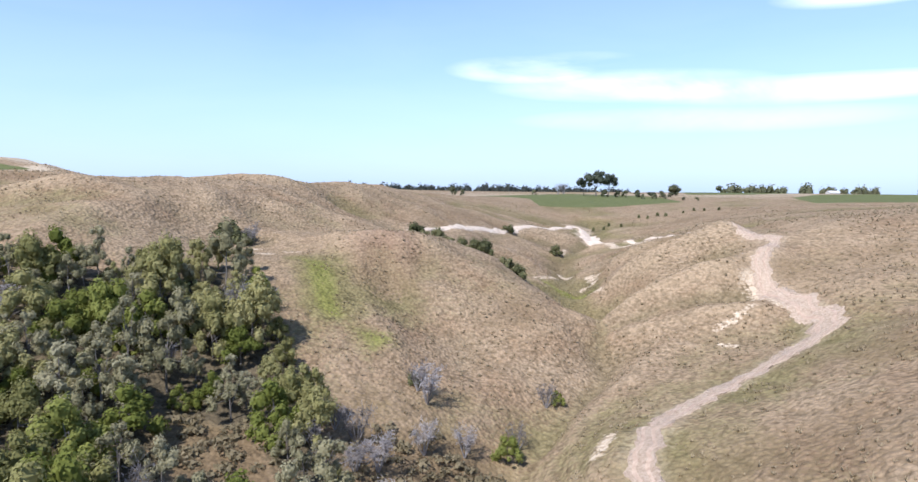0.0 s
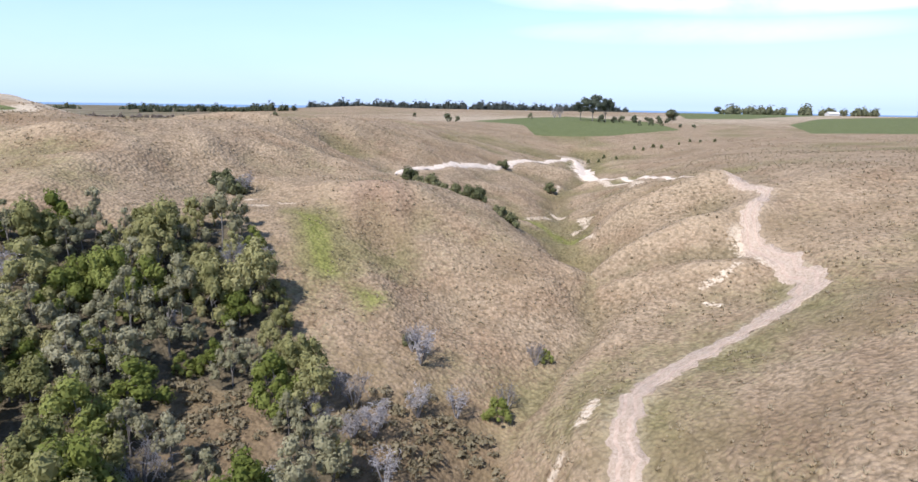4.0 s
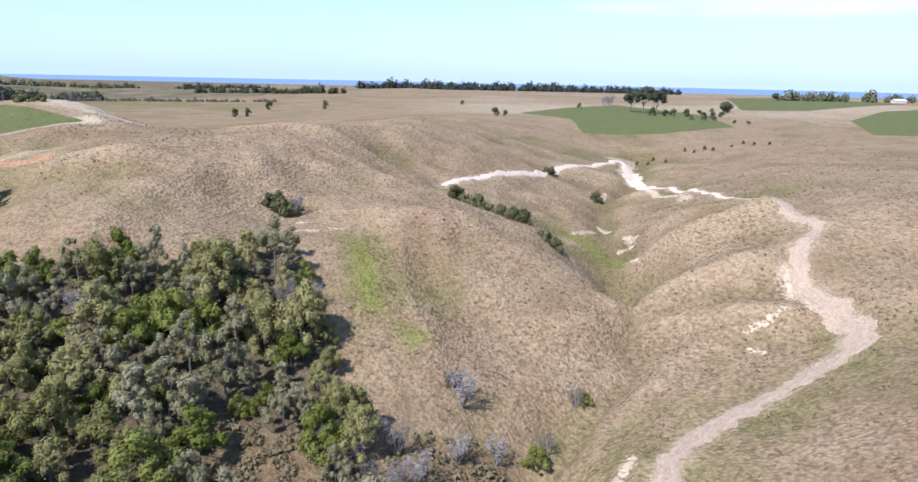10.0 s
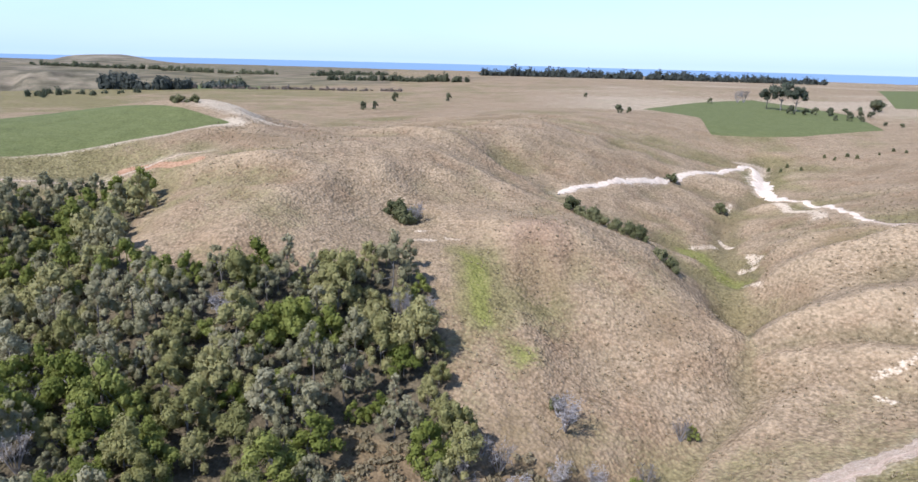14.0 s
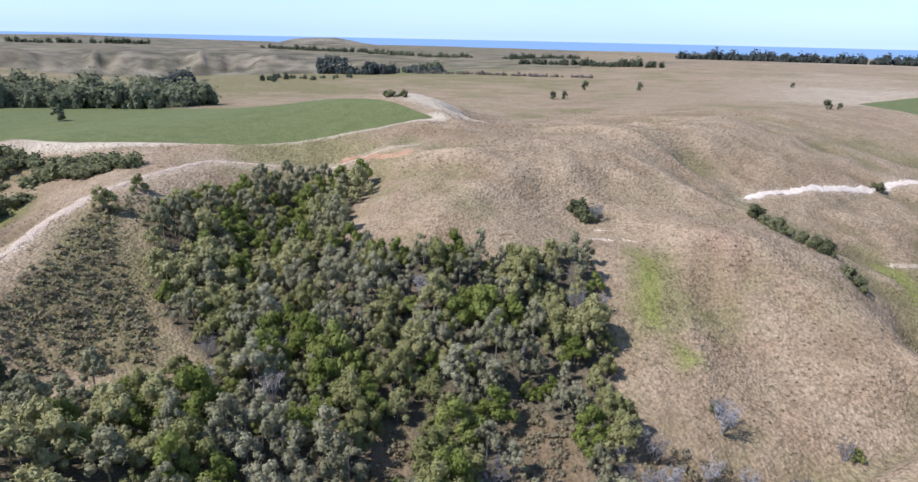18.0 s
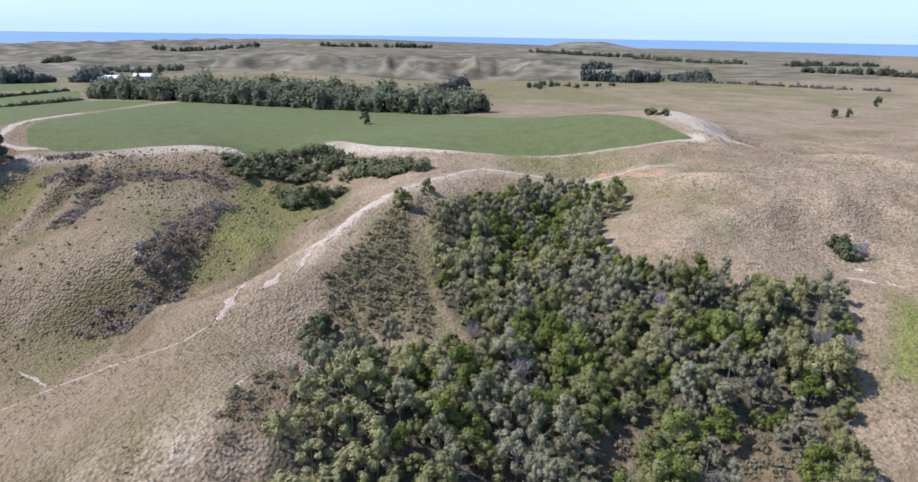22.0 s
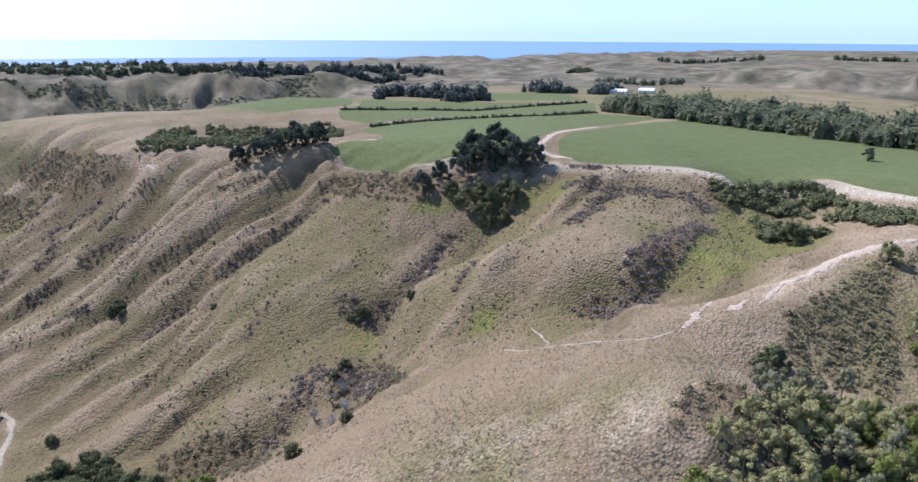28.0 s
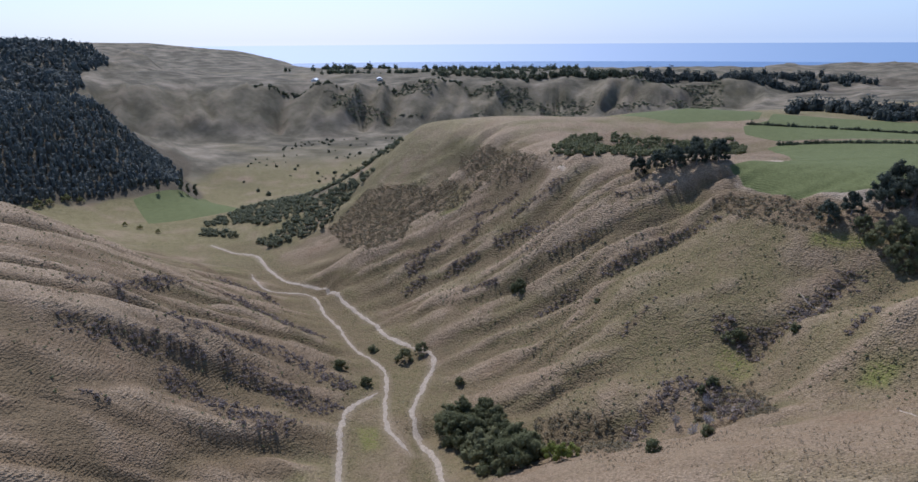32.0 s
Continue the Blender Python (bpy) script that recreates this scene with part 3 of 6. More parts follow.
# stock treads along the contours of the steeper slopes
tread = 1 - np.abs(2 * ((gz / 1.35 + 3.2 * fbm(gx, gy, 22, 3)) % 1.0) - 1)
gz = gz + 0.26 * (tread - 0.5) * np.clip(2.3 - rr / 150, 0, 1) * np.clip(steep * 2.4 - 0.4, 0, 1) * np.clip(0.6 + 3 * fbm(gx + 50, gy, 45, 3), 0, 1)
# relief shade for the colour, partly real straw and scrub: height above the mean of about ten metres round
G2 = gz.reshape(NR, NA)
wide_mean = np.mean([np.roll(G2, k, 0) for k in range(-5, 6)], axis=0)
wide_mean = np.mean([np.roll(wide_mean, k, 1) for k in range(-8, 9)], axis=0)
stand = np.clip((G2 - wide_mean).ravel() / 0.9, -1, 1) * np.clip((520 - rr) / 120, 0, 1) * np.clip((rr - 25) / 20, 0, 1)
# the coast
az_deg = az_deg_all(az_list, NR)
c_r = coast(az_deg) * (1 + 0.05 * (vnoise(az_deg / 2.3 + 40, az_deg * 0 + 3) - 0.5))
drop = np.clip((rr - c_r) / 90, 0, 1)
gz = gz * (1 - drop) + (-12) * drop
GZ = gz.reshape(NR, NA)


def ground(x, y):
    """Height of the ground sheet at (x, y)."""
    r = math.hypot(x - CX, y - CY)
    az = math.degrees(math.atan2(-(x - CX), y - CY))
    if az < -46:
        az += 360
    i = min(max(np.searchsorted(r_list, r) - 1, 0), NR - 2)
    j = min(max(np.searchsorted(az_list, az) - 1, 0), NA - 2)
    u = min(max((r - r_list[i]) / (r_list[i + 1] - r_list[i]), 0), 1)
    v = min(max((az - az_list[j]) / (az_list[j + 1] - az_list[j]), 0), 1)
    return float((GZ[i, j] * (1 - v) + GZ[i, j + 1] * v) * (1 - u) + (GZ[i + 1, j] * (1 - v) + GZ[i + 1, j + 1] * v) * u)


# ---- plan outlines ----
FIELDS = {
    "big": [(-96, 151), (-113, 125), (-126, 107), (-142, 95), (-160, 82), (-178, 75), (-192, 52), (-199, 24), (-203, 8), (-212, 2), (-233, 4.5), (-266, 15), (-298, 36), (-340, 68), (-362, 94), (-338, 114), (-300, 138), (-268, 160), (-236, 175), (-200, 172), (-145, 165), (-118, 160)],
    "corner": [(35, 293), (36, 352), (9, 394), (45, 480), (88, 530), (118, 400), (112, 333), (72, 306)],
    "right": [(154, 289), (184, 370), (262, 484), (420, 610), (520, 480), (300, 290), (188, 270)],
    "strip": [(205, 470), (160, 466), (270, 850), (420, 1000), (400, 700)],
    "home": [(-236, -86), (-224, -76), (-213, -58), (-212, -40), (-215, -9), (-234, -4), (-268, 6.5), (-302, 29), (-342, 62), (-372, 84), (-396, 50), (-397, 14), (-374, -42), (-347, -78), (-332, -88), (-290, -72), (-262, -66), (-244, -68), (-244, -78)],
    "middle": [(-352, -86), (-378, -44), (-401, 12), (-400, 50), (-500, 66), (-500, -18), (-480, -110), (-425, -104), (-392, -112), (-368, -106)],
    "top": [(-381, -150), (-412, -118), (-428, -110), (-486, -118), (-500, -150), (-470, -200), (-440, -214), (-410, -190)],
    "far": [(-520, 60), (-640, 60), (-620, -60), (-530, -40)],
    "distant": [(-330, 560), (-420, 470), (-520, 520), (-620, 700), (-500, 760), (-380, 680)],
    "valley": [(-300, -470), (-330, -560), (-250, -540), (-225, -480)],
}
BUSH = [(-33, 100), (-28, 93), (-22, 84), (-18, 72), (-10, 60), (-4, 48), (-2, 34), (-14, 16), (-30, 2), (-46, -4), (-57, 6), (-68, 16), (-77, 25), (-70, 36), (-66, 45), (-78, 48), (-88, 52), (-98, 60), (-106, 72), (-108, 96), (-100, 106), (-88, 110), (-82, 98), (-78, 86), (-68, 79), (-57, 83), (-48, 86), (-40, 93)]
CLEARINGS = [[(-30, 67), (-20, 65), (-14, 55), (-19, 52), (-27, 56)], [(-43, 51), (-38, 53), (-32, 42), (-37, 38)]]
MAIN_TRACK = [(51, 146), (53, 139), (54, 130), (53, 121), (54.5, 115), (51, 109), (47, 103), (46, 98), (46.6, 94), (47.6, 89), (47, 83.5), (43.7, 80.3), (39, 77.6), (32.6, 73.8), (27.7, 71.2), (22.9, 67.6), (18.9, 63.2), (17, 59), (16.2, 55), (15, 50), (14, 44)]
WHITE_TRACK = [(-14, 161), (-11.5, 166), (-1.4, 181), (10.6, 199), (25, 220), (37, 240), (45, 252), (45.5, 232), (44.2, 218), (47.5, 203), (51, 187), (52, 165), (51, 146)]
RIDGE_TRACK = [(-88, 128), (-104, 112), (-121, 95), (-119.8, 78), (-117, 66), (-114.6, 58.9), (-111.8, 49.9), (-108, 45), (-104.9, 40.7), (-102.2, 34.1), (-98, 30.2), (-95.1, 26.8)]
RIDGE_PATCH = [(-97.8, 25.6), (-95.9, 23.3), (-94.4, 20)]
RIDGE_BRANCH = [(-105.5, 24.5), (-104.3, 22.4), (-98.8, 18), (-94, 14), (-91.2, 11.2)]
SPUR_PATH = [(-91, 11), (-89, 4), (-90.5, 0), (-92.4, -4), (-98, -13), (-110, -22)]
VALLEY_ROAD = [(-219, -400), (-216, -374), (-217, -354), (-203, -326), (-191, -296), (-190, -266), (-178, -243), (-168, -222), (-161, -207), (-153, -196), (-147, -178), (-146, -168), (-139, -161), (-122, -153.6), (-109, -147.5), (-98, -137), (-89, -124), (-79, -115), (-66, -104)]
STREAM_TRACK = [(-190, -325), (-175, -296), (-182, -270), (-162, -239), (-153, -222), (-139, -201), (-133, -185), (-125, -172), (-104, -155), (-95, -146), (-89, -133)]
SIDE_TRACK = [(-112, -165), (-98, -164), (-89, -159.6), (-77, -149), (-67, -140), (-52, -128)]
FIELD_PATH = [(-206, 6), (-216, -4), (-234, 0), (-268, 11), (-300, 32)]

HOLLOW = [(-176, 52), (-160, 62), (-140, 62), (-126, 46), (-118, 26), (-124, 14), (-140, 28), (-152, 38), (-166, 40)]
STRIP = [(-27, 107), (-20, 105), (-17.8, 101), (-14.6, 89.2), (-17.4, 87), (-20.4, 89.6), (-23, 96)]
STRIP_LOW = [(-14, 87), (-8, 88), (-6.5, 84), (-11, 81)]
GULLY_GREEN = [(13, 158), (22, 158), (28, 133), (25, 131), (17, 144)]

# brown scrub follows banks and creases: (line, width)
SCRUB_LINES = [
    ([(-217, -154), (-221, -169), (-218, -179)], 8), ([(-231, -199), (-221, -200)], 8), ([(-221, -214), (-214, -221), (-202, -221)], 9), ([(-211, -189), (-203, -196)], 7),
    ([(-207, -130), (-202, -145)], 5), ([(-182, -126), (-172, -135)], 4), ([(-226, -104), (-225, -116), (-223, -125)], 3), ([(-209, -82), (-203, -96), (-195, -107), (-189, -115)], 5.5),
    ([(-181, 16), (-170, 7), (-163, 1)], 9), ([(-149, 32.6), (-133, 18), (-125, 11), (-112, 5), (-98, 0)], 8.5), ([(-178, -36), (-166, -43), (-157, -49), (-153, -58)], 8.5), ([(-156, -66), (-148, -54)], 6),
    ([(-186, 4), (-179, 19), (-173, 35), (-167, 40)], 8), ([(-147, -29), (-143, -33)], 4), ([(-123, -1), (-120, 4)], 5), ([(-130, -62), (-120, -52), (-108, -50)], 8), ([(-203, 2), (-198, 14)], 4),
    ([(-40, -212), (-53, -206), (-68, -200)], 8), ([(-57, -193), (-64, -172), (-76, -153)], 11), ([(-27, -181), (-38, -170), (-58, -152)], 11), ([(-5, -170), (-15, -161)], 11), ([(-76, -210), (-101, -199), (-106, -174)], 9),
    ([(-78, -194), (-91, -168)], 9), ([(-65, -233), (-75, -208)], 5), ([(-129, -260), (-137, -212)], 10), ([(-169, -391), (-176, -358), (-160, -267)], 8), ([(-55, -238), (-101, -257)], 5),
    ([(-130, -70), (-120, -74), (-108, -78)], 8), ([(-106, -92), (-100, -86)], 7), ([(-164, -88), (-150, -94)], 3), ([(-238, -160), (-232, -178)], 6), ([(-250, -190), (-240, -206)], 6), ([(-190, -165), (-184, -176)], 5), ([(-196, -210), (-188, -216)], 6),
]


def scrub_near(x, y):
    """How deep inside the scrub lines a place lies, 0 outside to 1 on a line."""
    best = np.zeros(x.shape)
    wob = fbm(x, y, 11, 3)
    for line, wide in SCRUB_LINES:
        best = np.maximum(best, np.clip(1.25 - near_line(x, y, line) / (0.5 * wide) + 1.5 * wob, 0, 1))
    return best


SCRUB_AREAS = CLEARINGS + [
    [(-222, -84), (-217, -66), (-207, -48), (-198, -41), (-194, -44), (-197, -57), (-206, -72), (-216, -88)],      # bank below the conifers
    [(-106, 60), (-100, 54), (-92, 50), (-80, 46), (-72, 40), (-80, 30), (-86, 28), (-92, 31), (-98, 42), (-104, 50), (-110, 60)],   # between track and bush
    [(-64.6, 2.5), (-71, 14), (-66, 16), (-59, 7.3), (-58, 0)],
    [(-12, 68), (2, 72), (6, 64), (4, 50), (-6, 46), (-9, 56)],
    [(-126, -66), (-130, -58), (-134, -53), (-114, -43), (-108, -49), (-108, -57)],
    [(-116, -108), (-117.5, -97), (-116.5, -84), (-92, -68), (-86, -72), (-106, -101)],
    [(-253, -326), (-293, -328), (-291, -304), (-286, -272), (-278, -246), (-262, -216), (-244, -224), (-246, -251), (-222, -241), (-210, -255), (-232, -290)],
    [(-309, -262), (-294, -222), (-264, -184), (-258, -186), (-258, -206), (-285, -246)],
]
GREENS = [[(-147, 27), (-159, 46), (-142, 52), (-123, 34), (-125, 23)], [(-198, -16), (-192, 8), (-178, 1), (-185, -14)], [(-223, -108), (-222, -91), (-215, -90), (-220, -105)], [(-149, -65), (-150, -54), (-133, -52), (-137, -66)],
          [(-132, -29), (-132, -20), (-121, -23), (-124, -31)], [(-196, -52), (-194, -27), (-188, -31), (-187, -51)], [(-273, -243), (-261, -216), (-240, -222), (-241, -232)], [(-96, -150), (-86, -140), (-80, -144), (-90, -156)]]
RED_KNOB = [(-20, 113), (-10.4, 120), (-3.9, 110), (-5.9, 100.7), (-11.6, 95.4), (-16.4, 101.2)]

mask_field = np.full(gx.shape, -50.0)
for poly in FIELDS.values():
    mask_field = np.maximum(mask_field, inside(gx, gy, poly))
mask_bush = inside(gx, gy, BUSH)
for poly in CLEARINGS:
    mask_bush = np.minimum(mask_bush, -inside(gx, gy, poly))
line_dist = np.full(gx.shape, 99.0)
for line in (MAIN_TRACK, WHITE_TRACK, RIDGE_TRACK, VALLEY_ROAD, STREAM_TRACK, SIDE_TRACK, FIELD_PATH):
    line_dist = np.minimum(line_dist, near_line(gx, gy, line))
lush = np.clip(inside(gx, gy, HOLLOW) / 10 + 0.6, 0, 0.95)
for poly in GREENS:
    lush = np.maximum(lush, np.clip(inside(gx, gy, poly) / 8 + 0.6, 0, 0.95))
lush = np.maximum(lush, in_basin * np.clip(0.64 + 1.1 * fbm(gx + 300, gy, 40, 4), 0, 0.85))
lush = np.maximum(lush, np.maximum(0.7 * west_w, 0.5 * south_w) * np.clip(0.30 + 1.2 * fbm(gx + 300, gy, 60, 3), 0, 0.6))
lush = np.maximum(lush, np.clip(inside(gx, gy, SCRUB_AREAS[3]) / 8 + 0.5, 0, 0.75))
lush = np.maximum(lush, np.clip((-56 - gx) / 14, 0, 1) * np.clip((30 - gy) / 20, 0, 1) * (rr < 320) * np.clip(0.30 + 1.5 * fbm(gx + 300, gy, 45, 3), 0, 0.65))
for poly in (STRIP, STRIP_LOW):
    lush = np.maximum(lush, np.clip(inside(gx, gy, poly) / 5 + 0.55, 0, 0.95))
lush = np.maximum(lush, (rr < 430) * np.clip(0.15 + 1.1 * fbm(gx + 700, gy, 30, 4), 0, 0.45))
lush = np.maximum(lush, np.clip(inside(gx, gy, GULLY_GREEN) / 5 + 0.6, 0, 0.9))
lush = np.maximum(lush, np.clip(1.1 - near_line(gx, gy, [p[:2] for p in GULLY["valley_floor"]]) / 30, 0, 0.75))
lush = np.maximum(lush, np.clip((100 - gz) / 40, 0, 0.35) * (rr > 380) * np.clip(1.1 - 4 * steep, 0, 1))
lush = np.clip(lush - 0.35 * stand, 0, 0.95)
block = PERM[(np.floor((gx + 40 * fbm(gx, gy, 200, 2)) / 170).astype(int)) % 256, (np.floor((gy + 0.4 * gx) / 120).astype(int)) % 256]
lush = np.maximum(lush, np.where(rr > 300, (0.30 + 0.6 * block) * np.clip((rr - 300) / 200, 0, 1) * np.clip((az_deg - 4) / 25, 0.25, 1), 0))
lush = np.maximum(lush, 0.68 * np.clip((rr - 430) / 80, 0, 1) * np.clip((az_deg - 92) / 10, 0, 1) * np.clip(0.95 + 1.4 * fbm(gx, gy, 90, 4), 0, 1))
coast_w = np.clip((az_deg_all(az_list, NR) - 34) / 12, 0, 1) * np.clip((rr - 800) / 200, 0, 1)
far_scrub = np.clip((fbm(gx, gy * 1.3, 260, 5) + 0.12 + 0.24 * coast_w) * 7, 0, 1) * np.clip((rr - 620) / 200, 0, 1) * np.clip(steep * 6 + 0.2 + 0.5 * coast_w + 1.2 * fbm(gx, gy, 130, 4), 0, 1)
far_scrub = far_scrub * (1 - 0.35 * terrace_w)
# beyond 2400 m this tone stands in for distance haze
far_scrub = np.maximum(far_scrub, np.clip((rr - 2400) / 200, 0, 0.75) * (az_deg_all(az_list, NR) > 120))
# far slopes darken with steepness, less so on the terrace face
steep_dark = np.clip(steep * 3.0 - 0.35, 0, 1) * (1 - 0.8 * terrace_w) * np.clip((rr - 430) / 100, 0, 1)
# clay shows through in slips: pale rims of the spurs and the cut banks
bare = np.zeros(gx.shape)
for line, wide in (([(-34.3, 108.3), (-31, 110.2)], 0.8), ([(-110, 48), (-105, 41)], 1.0), ([(-67.9, 6.1), (-62.2, 0.9)], 0.3), ([(-35.5, 113.6), (-33.5, 115)], 0.4), ([(-29, 111.4), (-26.5, 110.8)], 0.5), ([(44.6, 101), (44.7, 97), (46, 93)], 1.6), ([(42, 202), (44, 184), (48.6, 179), (46.5, 165)], 1.6), ([(26, 171), (28, 163)], 0.6), ([(29.5, 152), (29.7, 143)], 0.6), ([(32, 200), (30, 193)], 0.7), ([(27, 146), (29, 140)], 0.7), ([(26, 132), (28, 128)], 0.6), ([(35.5, 90.9), (38, 91), (41.3, 92.6)], 0.5),
                   ([(35, 87.4), (36.6, 86.3)], 0.5), ([(29.3, 152), (31, 145)], 0.6), ([(43, 217), (43.5, 235), (50, 258), (42, 256)], 2.6), ([(13.5, 62), (15.5, 65.5)], 0.7), ([(18, 158), (24, 164)], 0.9), ([(9, 56), (11, 58.6)], 0.5), ([(-203, -4), (-199, 8)], 2.2), ([(-246, -64), (-254, -61), (-242, -68)], 6),
                   ([(-226, -80), (-221, -62), (-214, -44)], 1.5), ([(-244, -160), (-252, -170)], 0.8)):
    bare = np.maximum(bare, np.clip(0.80 - 0.36 * near_line(gx, gy, line) / wide, 0, 1))
rim = np.clip(1 - np.abs(near_line(gx, gy, [p[:2] for p in CREST["plateau_edge"]])) / 7, 0, 1)
rim = np.maximum(rim, np.clip(1.3 - near_line(gx, gy, [p[:2] for p in FAR["dune"][:4]]) / 170, 0, 1))
rim = np.maximum(rim, np.clip(0.85 - near_line(gx, gy, [(-60, -6), (-64.6, -2.8), (-71, 1.9), (-75, 8.7), (-75, 16), (-69, 20.3)]) / 6, 0, 0.36))
for line in ([(-73, -7), (-67.4, -12), (-64.8, -17.6), (-62.9, -23.4), (-61, -34)], [(-90, -7.8), (-75, -14.3), (-68.3, -22), (-65, -32)]):
    rim = np.maximum(rim, np.clip(0.55 - near_line(gx, gy, line) / 6, 0, 0.36))
rim = np.maximum(rim, np.clip(1.25 - near_line(gx, gy, [(-96, 170), (-114, 176), (-130, 193)]) / 15, 0, 1))
rim = np.maximum(rim, np.clip((rr - 300) / 200, 0, 0.5) * np.clip((22 - az_deg) / 20, 0, 1) * np.clip(0.7 + 1.6 * fbm(gx, gy, 120, 3), 0, 1))
orange = np.clip(1.2 - near_line(gx, gy, [(-101, 117), (-95, 120), (-84, 120)]) / 1.5, 0, 1)
cliff = np.clip(steep * 3.4 - 0.6, 0, 1) * np.clip((rr - 560) / 120, 0, 1)
bare = np.maximum(bare, (1 - 0.7 * coast_w) * cliff * np.clip(0.10 + 1.0 * fbm(gx, gy, 60, 4) + 0.5 * (spurs - 0.9), 0, 0.45))

me = bpy.data.meshes.new("ground")
idx = np.arange(NR * NA).reshape(NR, NA)
wrap = np.concatenate([idx, idx[:, :1]], axis=1)
quads = np.stack([wrap[:-1, :-1], wrap[:-1, 1:], wrap[1:, 1:], wrap[1:, :-1]], -1).reshape(-1, 4)
me.vertices.add(NR * NA)
me.vertices.foreach_set("co", np.stack([gx, gy, gz], 1).ravel())
me.loops.add(quads.size)
me.loops.foreach_set("vertex_index", quads.ravel())
me.polygons.add(len(quads))
me.polygons.foreach_set("loop_start", np.arange(0, quads.size, 4))
me.polygons.foreach_set("use_smooth", np.ones(len(quads), bool))
me.update(calc_edges=True)


def attribute(name, values):
    me.attributes.new(name, "FLOAT", "POINT").data.foreach_set("value", np.ascontiguousarray(values, dtype=np.float32))


attribute("field", np.clip(mask_field / 8 + 0.5, 0, 1))
# bush-floor tone, shared with the darkened steep far slopes
attribute("litter_steep", np.maximum(np.clip(mask_bush / 8 + 0.5, 0, 1), steep_dark * 0.75))
attribute("lush", lush)
attribute("bare", bare)
attribute("rim", rim)
# dry carries the relief shade for the colour, plus paler terrace ribs
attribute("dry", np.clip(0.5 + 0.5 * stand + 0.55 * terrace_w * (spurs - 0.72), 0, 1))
scrub_ground = np.zeros(gx.shape)
for k, poly in enumerate(SCRUB_AREAS):
    scrub_ground = np.maximum(scrub_ground, np.clip(inside(gx, gy, poly) / 7 + 0.5, 0, 0.42 if k == 3 else 0.9))
spur_w = np.clip((-56 - gx) / 14, 0, 1) * np.clip((30 - gy) / 20, 0, 1) * np.clip((300 - rr) / 60, 0, 1)
scrub_amt = np.maximum(np.maximum(0.45 * scrub_amt * (1 - in_basin), np.where(rr < 480, 0.85 * scrub_near(gx, gy), 0)), np.maximum(scrub_ground, 0.47 * spur_w))
scrub_amt = np.maximum(scrub_amt, np.clip(0.85 - near_line(gx, gy, [p[:2] for p in GULLY["west"]]) / 45, 0, 0.55) * np.clip(0.75 + 2 * fbm(gx, gy, 18, 3), 0, 1))
scrub_amt = np.maximum(scrub_amt, np.clip(0.75 - near_line(gx, gy, [p[:2] for p in GULLY["valley_floor"][:7]]) / 70, 0, 0.46) * np.clip(0.7 + 2 * fbm(gx, gy, 25, 3), 0, 1))
scrub_amt = np.maximum(scrub_amt, (rr < 430) * np.clip(0.10 + 1.5 * fbm(gx + 500, gy, 17, 4), 0, 0.5))
attribute("cut", np.maximum(np.maximum(np.maximum(scrub_amt, 0.35 * cut_amt), np.maximum((0.43 - 0.16 * in_basin + 0.08 * rib_slope - 0.25 * np.clip(stand, -0.5, 1)) * west_w, (0.36 + 0.24 * rib_slope - 0.25 * np.clip(stand, -0.5, 1)) * south_w)), 0.0))
# far scrub, plus a greying with distance that stands in for haze
attribute("heath_haze", np.maximum(far_scrub, np.clip((rr - 700) / 250, 0, 0.62) * (az_deg > 20)))

attribute("orange", orange)
attribute("red", np.clip(inside(gx, gy, RED_KNOB) / 8 + 0.35, 0, 0.8))
attribute("green", lush * np.maximum.reduce([np.clip(inside(gx, gy, q) / 8 + 0.45, 0, 1) for q in GREENS + [HOLLOW, STRIP, STRIP_LOW, GULLY_GREEN]]))
attribute("rough", np.clip(0.34 + 0.34 * np.maximum(np.maximum(west_w, south_w), 0.7 * spur_w), 0, 1.2) * np.clip(1 - 0.8 * np.clip(mask_field / 4 + 0.5, 0, 1), 0, 1))
attribute("tread", np.clip(steep * 3.0 - 0.55, 0, 1) * np.clip(2.2 - rr / 230, 0, 1) * np.clip(0.45 + 0.75 * south_w + 0.2 * west_w, 0, 1) * (1 - 0.4 * in_basin) * np.clip(0.5 - mask_bush / 4, 0, 1))
attribute("worn", np.clip(1 - line_dist / 3.6, 0, 1))
tagged(new("ground", me), "rolling dry summer grassland cut by gullies", "ground", kind="structure")

m, N, L, B = mat("dry_grass")
tc = N.new("ShaderNodeTexCoord")
n_big = noise_node(N, L, 0.03, 5, 0.6, tc.outputs["Object"])
n_mid = noise_node(N, L, 0.22, 6, 0.65, tc.outputs["Object"])
n_fine = noise_node(N, L, 2.1, 3, 0.62, tc.outputs["Object"])
# tread lines along the contours: the pattern is squeezed in height
squeeze = N.new("ShaderNodeMapping")
squeeze.inputs["Scale"].default_value = (0.75, 0.75, 1.7)
L.new(tc.outputs["Object"], squeeze.inputs[0])
n_tread = noise_node(N, L, 1.0, 3, 0.55, squeeze.outputs[0])
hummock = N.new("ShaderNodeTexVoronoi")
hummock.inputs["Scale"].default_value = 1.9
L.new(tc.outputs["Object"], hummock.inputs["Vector"])
